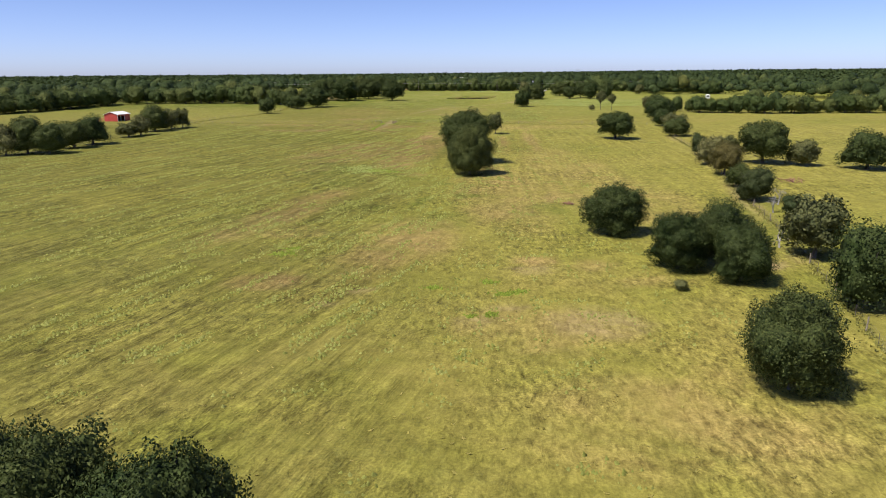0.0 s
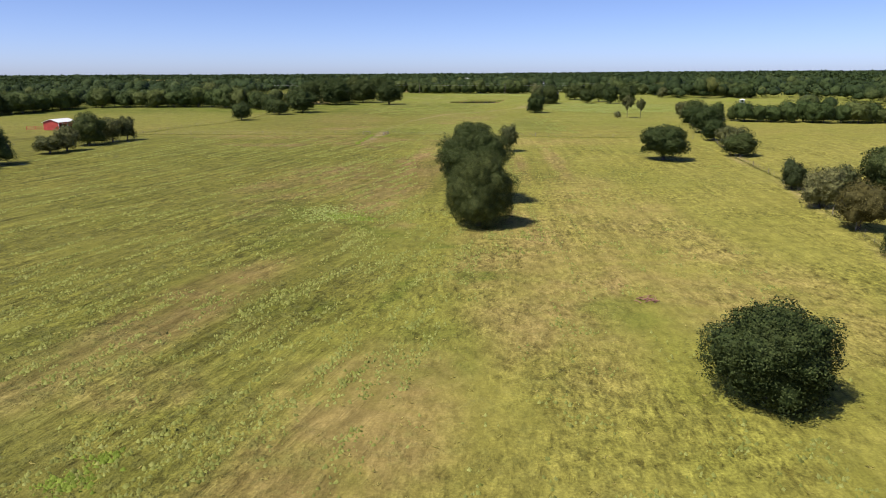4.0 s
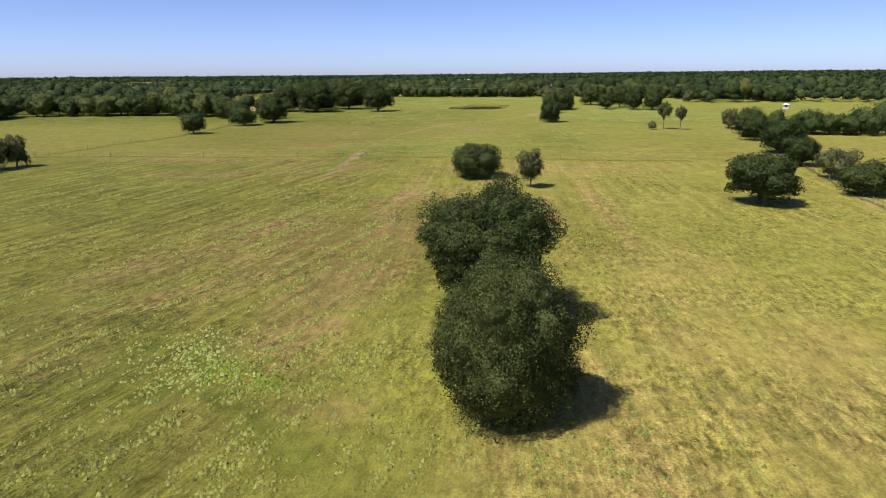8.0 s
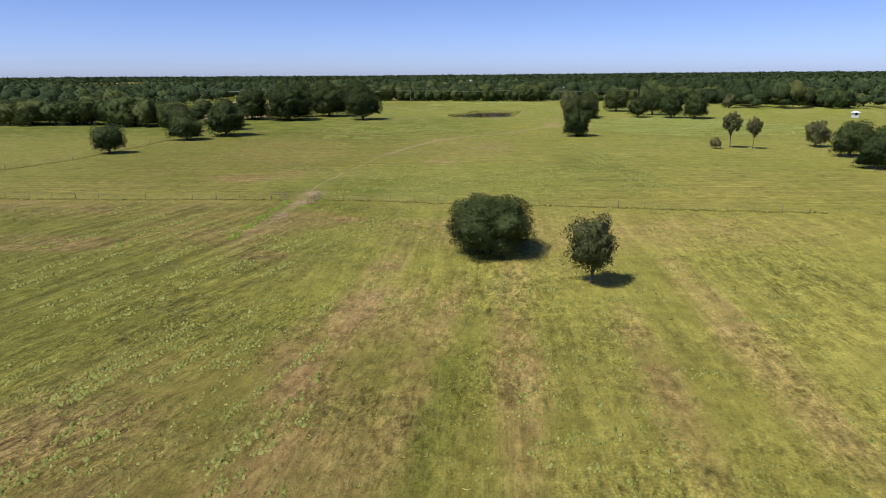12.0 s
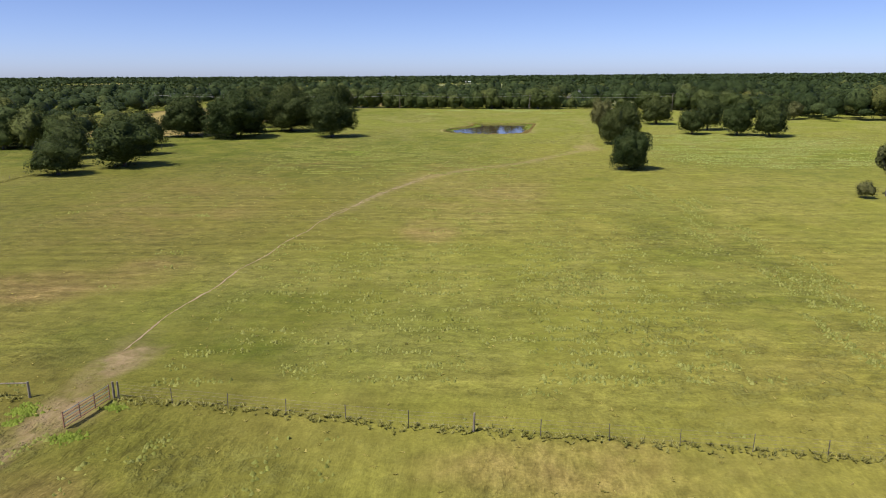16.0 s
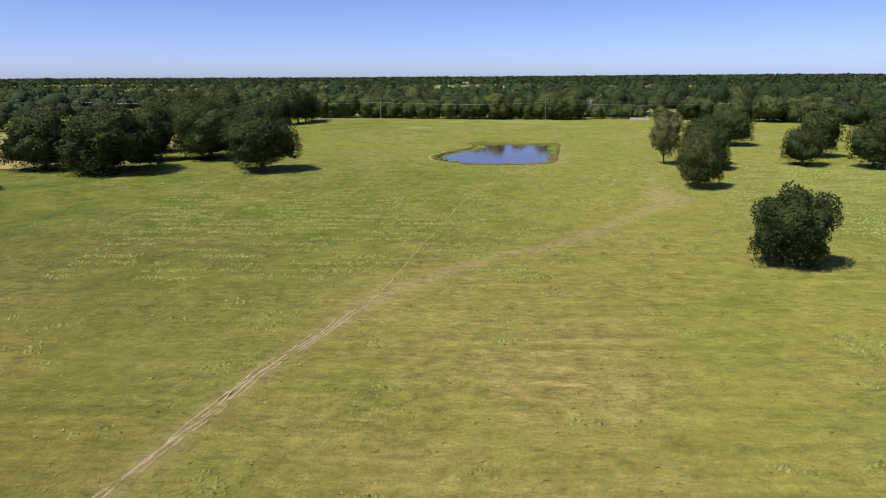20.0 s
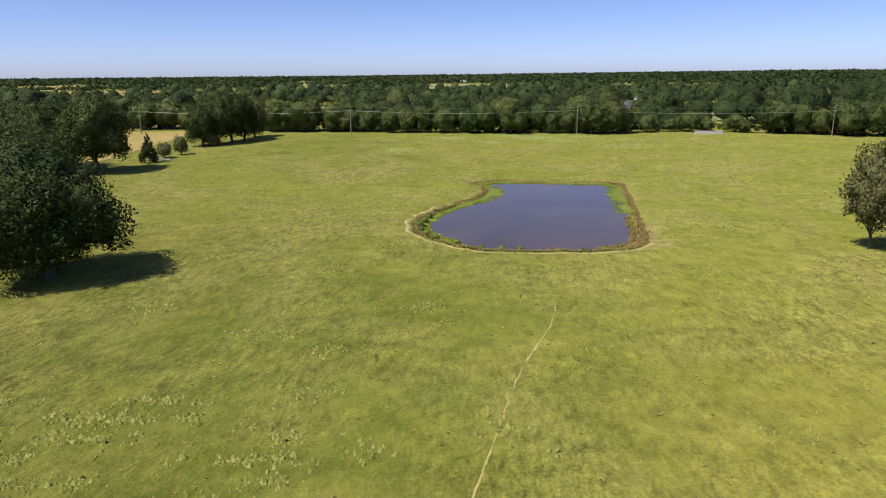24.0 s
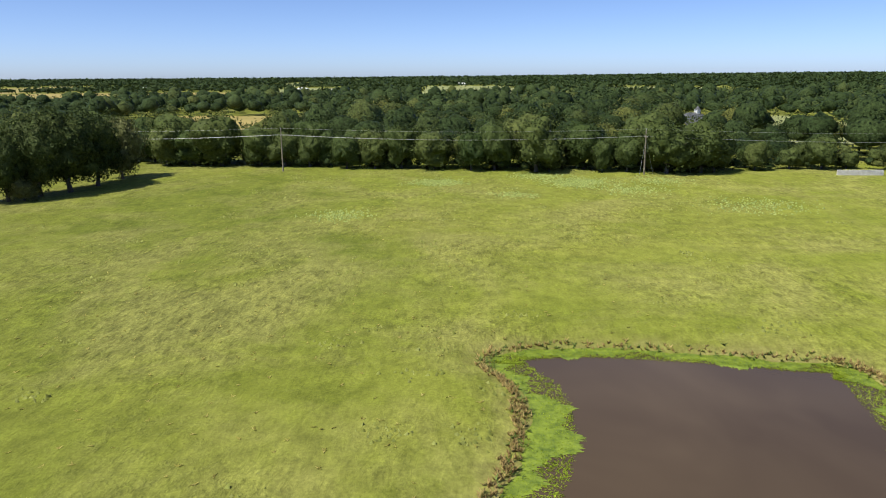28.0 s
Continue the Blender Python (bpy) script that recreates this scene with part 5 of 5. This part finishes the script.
# ---- fences ----
def fence(line, gap, tall, seed, label, wood_every=6, wires=4):
    """Steel posts with a wooden one now and then, and strands of wire, along a line."""
    r = np.random.default_rng(seed)
    line = dense(np.array(line, float), gap)
    x0, y0 = line[0]
    ob = thing("fence", pose(x0, y0, ground_at(x0, y0)), label, "fence", "wire fences")
    base = Vector((x0, y0, ground_at(x0, y0)))
    tops = []
    steel, wood = bmesh.new(), bmesh.new()
    box(steel, -0.03, -0.005, -0.3, 0.03, 0.005, tall), box(steel, -0.005, -0.005, -0.3, 0.005, 0.035, tall)
    tube(wood, [(0, 0, -0.3), (0.01, 0, tall * 0.5), (0, 0, tall + 0.12)], [0.085, 0.08, 0.07], 8)
    ms, mw = bpy.data.meshes.new("steel post"), bpy.data.meshes.new("wood post")
    steel.to_mesh(ms), wood.to_mesh(mw), steel.free(), wood.free()
    ms.materials.append(STEEL), mw.materials.append(POLEWOOD)
    for i, (px_, py_) in enumerate(line):
        z_ = ground_at(px_, py_)
        po = part("post", mw if i % wood_every == 0 else ms, STEEL, ob)
        po.matrix_local = pose(px_ - base.x, py_ - base.y, z_ - base.z, r.uniform(-3, 3), r.uniform(-3, 3), r.uniform(0, 90))
        tops.append(Vector((px_, py_, z_)) - base)
    for k in range(wires):
        bm = bmesh.new()
        tube(bm, [p + Vector((0, 0, tall * (0.3 + 0.65 * k / (wires - 1)))) for p in tops], [0.006] * len(tops), 4)
        part("wire", bm, STEEL, ob)
    return ob


fence([(-118, 308), (-72, 307), (-34, 305.8), (-26.2, 305.4)], 4.4, 1.25, 61, "wire fence on steel posts across the pasture")
fence([(-19.4, 305.2), (1, 301), (39, 295.5), (66, 292), (92, 288)], 4.4, 1.25, 62, "wire fence on steel posts across the pasture")
fence([(36, 50), (42, 69), (50, 98), (57, 131), (63, 156), (75, 205), (80, 242), (90, 287), (99, 330), (110, 372)], 4.0, 1.2, 63, "old wire fence along the row of trees", 3)
fence([(-113, 308), (-109, 323), (-106, 339), (-97, 364), (-91, 419), (-78, 470)], 5.0, 1.2, 64, "old wire fence along the ditch", 4)

# weeds left standing under the fences
r = np.random.default_rng(65)
wl = np.vstack([dense(np.array(l, float), 0.12) for l in ([(-118, 308), (-72, 307), (-34, 305.8), (-26.2, 305.4)], [(-19.4, 305.2), (1, 301), (39, 295.5), (66, 292)], [(-113, 308), (-109, 323), (-106, 339), (-97, 364), (-91, 419)], [(36, 50), (42, 69), (50, 98), (57, 131), (63, 156), (75, 205), (80, 242), (94, 300)])])
wl = wl + r.normal(0, 0.35, wl.shape)
tufts("fence_weeds", wl[:, 0], wl[:, 1], 0.26, 0.26, 4, FENCE_WEED, "tall dry weeds left standing under the fences", "weeds", 66)

# pipe gate, swung open
gate = thing("pipe_gate", pose(-19.9, 305.0, ground_at(-19.9, 305.0), 0, 0, -105), "rusty white pipe gate standing open over the track", "gate")
for k in range(6):
    bm = bmesh.new()
    tube(bm, [(0.05, 0, 0.2 + 0.2 * k), (4.35, 0, 0.14 + 0.2 * k)], [0.035, 0.035], 6)
    part("rail", bm, WIRE if k % 2 else RUST, gate)
for xx in (0.05, 1.5, 2.9, 4.35):
    bm = bmesh.new()
    box(bm, xx - 0.03, -0.03, 0.1, xx + 0.03, 0.03, 1.27)
    part("upright", bm, RUST, gate)
for px_, py_ in ((-19.8, 305.35), (-26.1, 305.45), (-28.6, 305.5)):
    ob = thing("gate_post", pose(px_, py_, ground_at(px_, py_)), "weathered wooden gate post beside the track", "post", "gate posts")
    bm = bmesh.new()
    tube(bm, [(0, 0, -0.3), (0.01, 0, 0.7), (0, 0, 1.3)], [0.095, 0.09, 0.08], 9)
    part("shaft", bm, POLEWOOD, ob)
brace = thing("brace_rail", pose(-28.6, 305.45, ground_at(-28.6, 305.45) + 1.15), "wooden brace rail between two gate posts", "rail")
bm = bmesh.new()
tube(bm, [(0, 0, 0), (2.5, 0, 0.05)], [0.06, 0.055], 7)
part("pole", bm, POLEWOOD, brace)

# ---- power line ----
POLES = [(-165, 671), (-93, 664), (-21, 656), (51.5, 648.5), (127, 638.5), (203, 628)]
shaft, arm, ins = bmesh.new(), bmesh.new(), bmesh.new()
tube(shaft, [(0, 0, -0.6), (0, 0, 4), (0, 0, 8.7)], [0.17, 0.145, 0.105], 10)
box(arm, -0.06, -0.62, 7.2, 0.06, 0.62, 7.34)
tube(ins, [(0, 0, 0), (0, 0, 0.1), (0, 0, 0.2)], [0.05, 0.09, 0.05], 8)
meshes = []
for nm, b_m, mat in (("shaft", shaft, POLEWOOD), ("crossarm", arm, POLEWOOD), ("insulator", ins, GLASSY)):
    me = bpy.data.meshes.new(nm)
    b_m.to_mesh(me), b_m.free()
    me.materials.append(mat)
    meshes.append(me)
for i, (px_, py_) in enumerate(POLES):
    ob = thing("utility_pole", pose(px_, py_, ground_at(px_, py_), (0.6, -0.5, 0.4)[i % 3], (-0.8, 0.5, 0.3)[i % 3], 6), "grey wooden utility pole with a short crossarm", "utility pole", "utility poles")
    part("shaft", meshes[0], POLEWOOD, ob)
    part("crossarm", meshes[1], POLEWOOD, ob)
    for dx_, dz_ in ((-0.55, 7.34), (0.55, 7.34), (0.0, 8.68)):
        part("insulator", meshes[2], GLASSY, ob).location = (0, dx_, dz_)
    if i == 3:
        for gx_ in (1.6, -1.2):
            bm = bmesh.new()
            tube(bm, [(0, 0, 7.0), (gx_, -0.6, 0)], [0.018, 0.018], 5)
            part("guy_wire", bm, WIRE, ob)
line = thing("power_line", pose(0, 0, 0), "sagging bare power cables strung between wooden poles", "power line")
for dx_, dz_, sag, rad_ in ((-0.55, 7.5, 0.9, 0.022), (0.55, 7.5, 1.0, 0.022), (0.0, 8.85, 0.7, 0.013)):
    for (ax, ay), (bx_, by_) in zip(POLES[:-1], POLES[1:]):
        za, zb = ground_at(ax, ay), ground_at(bx_, by_)
        bm = bmesh.new()
        tube(bm, [(ax + (bx_ - ax) * u, ay + dx_ + (by_ - ay) * u, za + (zb - za) * u + dz_ - sag * 4 * u * (1 - u)) for u in np.linspace(0, 1, 15)], [rad_] * 15, 5)
        part("cable", bm, WIRE, line)


# ---- buildings ----
def gable_roof(bm, x0, x1, y0, y1, z0, z1, over=0.35, thick=0.12):
    """A pitched roof slab with its ridge along x."""
    ym = (y0 + y1) / 2
    for ya in (y0 - over, y1 + over):
        v = [bm.verts.new(p) for p in ((x0 - over, ya, z0), (x1 + over, ya, z0), (x1 + over, ym, z1), (x0 - over, ym, z1),
                                       (x0 - over, ya, z0 + thick), (x1 + over, ya, z0 + thick), (x1 + over, ym, z1 + thick), (x0 - over, ym, z1 + thick))]
        for f in ((0, 3, 2, 1), (4, 5, 6, 7), (0, 1, 5, 4), (1, 2, 6, 5), (2, 3, 7, 6), (3, 0, 4, 7)):
            bm.faces.new([v[i] for i in f])
    return bm


barn = thing("barn", pose(-153.5, 333, ground_at(-153.5, 333), 0, 0, 78), "small red steel barn with a white roof and open front", "barn")
bm = box(bmesh.new(), -4.6, 3.4, 0, 4.6, 3.5, 3.0)
part("back_wall", bm, RED, barn)
for xx in (-4.6, 4.5):
    bm = bmesh.new()
    v = [bm.verts.new(p) for p in ((xx, -3.5, 0), (xx, 3.4, 0), (xx, 3.4, 3.0), (xx, 0, 4.1), (xx, -3.5, 3.0))]
    w = [bm.verts.new((p.co.x + 0.1, p.co.y, p.co.z)) for p in v]
    bm.faces.new(v[::-1]), bm.faces.new(w)
    for i in range(5):
        bm.faces.new((v[i], v[(i + 1) % 5], w[(i + 1) % 5], w[i]))
    part("side_wall", bm, RED, barn)
bm = box(bmesh.new(), 0.3, -3.5, 0, 4.5, -3.4, 3.0)
part("front_wall", bm, RED, barn)
bm = box(bmesh.new(), -4.6, -3.5, 2.4, 0.3, -3.4, 3.0)
part("header", bm, RED, barn)
for xx in (-4.55, -2.3, 0.2):
    bm = box(bmesh.new(), xx - 0.08, -3.62, 0, xx + 0.08, -3.5, 2.95)
    part("post", bm, WHITE, barn)
part("roof", gable_roof(bmesh.new(), -4.6, 4.6, -3.5, 3.5, 3.0, 4.2), WHITE, barn, "white steel roof")
pen = thing("pen_panels", pose(-161.1, 330.5, ground_at(-161.1, 330.5), 0, 0, 12), "red pipe corral panels beside the barn", "corral")
for k in range(5):
    bm = bmesh.new()
    tube(bm, [(-4, 0, 0.3 + 0.3 * k), (2.8, 0, 0.3 + 0.3 * k)], [0.05, 0.05], 5)
    part("rail", bm, RED, pen)
for xx in (-4, -0.6, 2.8):
    bm = box(bmesh.new(), xx - 0.06, -0.06, -0.2, xx + 0.06, 0.06, 1.65)
    part("post", bm, RED, pen)


def house(px_, py_, turn, w, d, wall, ridge, wall_mat, roof_mat, label, cupola=False):
    ob = thing("house", pose(px_, py_, ground_at(px_, py_), 0, 0, turn), label, "house", "houses beyond the trees")
    part("wall", box(bmesh.new(), -w / 2, -d / 2, -0.3, w / 2, d / 2, wall), wall_mat, ob)
    bm = bmesh.new()
    o = 0.5
    v = [bm.verts.new(p) for p in ((-w / 2 - o, -d / 2 - o, wall), (w / 2 + o, -d / 2 - o, wall), (w / 2 + o, d / 2 + o, wall), (-w / 2 - o, d / 2 + o, wall), (-w / 2 + d * 0.4, 0, ridge), (w / 2 - d * 0.4, 0, ridge))]
    for f in ((0, 1, 5, 4), (1, 2, 5), (2, 3, 4, 5), (3, 0, 4), (3, 2, 1, 0)):
        bm.faces.new([v[i] for i in f])
    part("roof", bm, roof_mat, ob)
    panes = 4 if w > 8 else 1
    for i in range(panes):
        xx = -w / 2 + w * (i + 0.5) / panes
        wi = part("window", box(bmesh.new(), xx - 0.6, -d / 2 - 0.06, 0.9, xx + 0.6, -d / 2 + 0.02, 2.3), WHITE, ob)
        part("pane", box(bmesh.new(), xx - 0.5, -d / 2 - 0.09, 1.0, xx + 0.5, -d / 2 - 0.05, 2.2), DARK, wi)
    if cupola:
        cu = part("cupola", box(bmesh.new(), 1.0, -0.7, ridge - 0.5, 2.4, 0.7, ridge + 0.9), WHITE, ob)
        bm = bmesh.new()
        tube(bm, [(1.7, 0, ridge + 0.9), (1.7, 0, ridge + 2.1)], [1.0, 0.05], 8)
        part("cap", bm, SHINGLE, cu)
    return ob


house(95, 744, 20, 12, 9, 3.0, 6.9, WHITE, SHINGLE, "white-walled house with a grey hip roof and white cupola", True)
for hx, hy, hw in ((-190, 1560, 18), (-60, 1800, 22), (-120, 1420, 16), (60, 2000, 20), (-480, 1700, 30)):
    house(hx, hy, (hx * 7) % 60, hw, hw * 0.5, 3.2, 5.2, WHITE, WHITE, "white farm building with a pale metal roof")

for hx, hy, hw, tn in ((189, 500, 2.6, -10),):
    house(hx, hy, tn, hw, hw * 0.7, 2.2, 2.9, WHITE, WHITE, "small white farm shed with a pale metal roof")
# concrete wall at the wood's edge
hw_ = thing("concrete_wall", pose(92, 645, ground_at(92, 645), 0, 0, -3), "low pale concrete wall at the wood's edge", "wall")
bm = box(bmesh.new(), -4.3, -0.2, -0.2, 4.3, 0.2, 1.0)
bmesh.ops.bevel(bm, geom=bm.edges[:], offset=0.04, segments=1)
part("slab", bm, plain("pale concrete", (0.42, 0.40, 0.37), (0.6, 0.58, 0.54), 1.5, 0.9), hw_)


# ---- dead wood ----
def branching(bm, p, way, length, rad, r, depth):
    pts, rads = [p], [rad]
    for i in range(3):
        way = (way + Vector(r.normal(0, 0.18, 3))).normalized()
        p = p + way * length / 3
        pts.append(p), rads.append(rad * (1 - 0.22 * (i + 1)))
        if depth and i:
            for _ in range(2):
                branching(bm, p, (way + Vector(r.normal(0, 0.55, 3))).normalized(), length * 0.62, rad * 0.5, r, depth - 1)
    tube(bm, pts, rads, 5)


for dx_, dy_, len_, sd in ((59.5, 121, 1.7, 71), (55.6, 114.5, 1.6, 72), (46, 92, 1.8, 73), (-57.5, 655, 2.0, 74)):
    ob = thing("dead_tree", pose(dx_, dy_, ground_at(dx_, dy_)), "bare grey dead tree by the fence row", "dead tree", "dead trees")
    bm = bmesh.new()
    branching(bm, Vector((0, 0, -0.2)), Vector((0.2, 0, 1)).normalized(), len_, 0.16, np.random.default_rng(sd), 3)
    part("branches", bm, GREYWOOD, ob)
pile = thing("brush_pile", pose(74, 146, ground_at(74, 146)), "heap of red-brown cut brush in the grass", "brush pile")
r = np.random.default_rng(75)
for k in range(46):
    a, u = r.uniform(0, 6.28), r.uniform(0, 2.4)
    bm = bmesh.new()
    p0 = Vector((u * math.cos(a), u * math.sin(a), r.uniform(0, 0.5)))
    d0 = Vector((r.normal(), r.normal(), r.uniform(0.0, 0.7))).normalized() * r.uniform(0.8, 1.9)
    tube(bm, [p0 - d0 * 0.4, p0 + Vector((0, 0, 0.1)), p0 + d0 * 0.6], [0.05, 0.045, 0.02], 5)
    part("stick", bm, BRUSH, pile)
heap = thing("brush_heap", pose(22.7, 123.5, ground_at(22.7, 123.5)), "small heap of brown dead branches in the grass", "brush pile")
for k in range(22):
    a, u = r.uniform(0, 6.28), r.uniform(0, 1.1)
    bm = bmesh.new()
    p0 = Vector((u * math.cos(a) * 1.5, u * math.sin(a), r.uniform(0, 0.25)))
    d0 = Vector((r.normal(), r.normal(), r.uniform(0.0, 0.4))).normalized() * r.uniform(0.6, 1.3)
    tube(bm, [p0 - d0 * 0.4, p0 + Vector((0, 0, 0.08)), p0 + d0 * 0.6], [0.05, 0.045, 0.02], 5)
    part("stick", bm, BRUSH, heap)
for lx, ly, ln, tn in ((-62, 597, 4.2, 20), (-60, 599, 3.0, -15), (-63.5, 603, 3.4, 40), (-58.5, 596, 2.4, 5)):
    ob = thing("fallen_log", pose(lx, ly, ground_at(lx, ly) + 0.12, 0, 0, tn), "bleached fallen log lying in the grass", "log", "fallen logs")
    bm = bmesh.new()
    tube(bm, [(-ln / 2, 0, 0), (0, 0.1, 0.04), (ln / 2, -0.05, 0.0)], [0.17, 0.15, 0.1], 8)
    part("stem", bm, GREYWOOD, ob)

# ---- shrubs on the pond bank ----
for bx_, by_, bw, bh in ((6.3, 530.5, 1.3, 0.9), (5.7, 527.5, 1.5, 1.0), (5.2, 524.5, 1.6, 1.0), (5.4, 521.0, 1.4, 0.9), (6.2, 518.2, 1.6, 1.0), (7.4, 516.0, 1.4, 0.9), (9.6, 516.2, 2.0, 0.9), (10.9, 516.6, 1.5, 0.8),
                         (10.2, 513.6, 1.2, 0.8), (13.2, 511.6, 1.0, 0.7), (15.6, 510.6, 1.2, 0.7), (18.0, 510.3, 1.0, 0.7), (25.5, 510.4, 1.0, 0.6), (28.6, 510.9, 1.5, 0.9), (30.4, 511.0, 1.1, 0.8)):
    plant("shrub", bx_, by_, bw, bh, count, "pale green leafy shrub on the pond bank", "bush", "shrubs on the pond bank")
    count += 1
for bx_, by_, sd in ((22.6, 510.6, 81), (22.1, 510.9, 82), (31.2, 513.6, 83)):
    ob = thing("dead_bush", pose(bx_, by_, ground_at(bx_, by_)), "bare red-brown dead bush at the water's edge", "dead bush", "dead bushes by the pond")
    bm = bmesh.new()
    for k in range(4):
        branching(bm, Vector((0, 0, -0.1)), Vector((0.5 * math.cos(k * 1.6), 0.5 * math.sin(k * 1.6), 1)).normalized(), 0.75, 0.025, np.random.default_rng(sd + 10 * k), 2)
    part("branches", bm, BRUSH, ob)
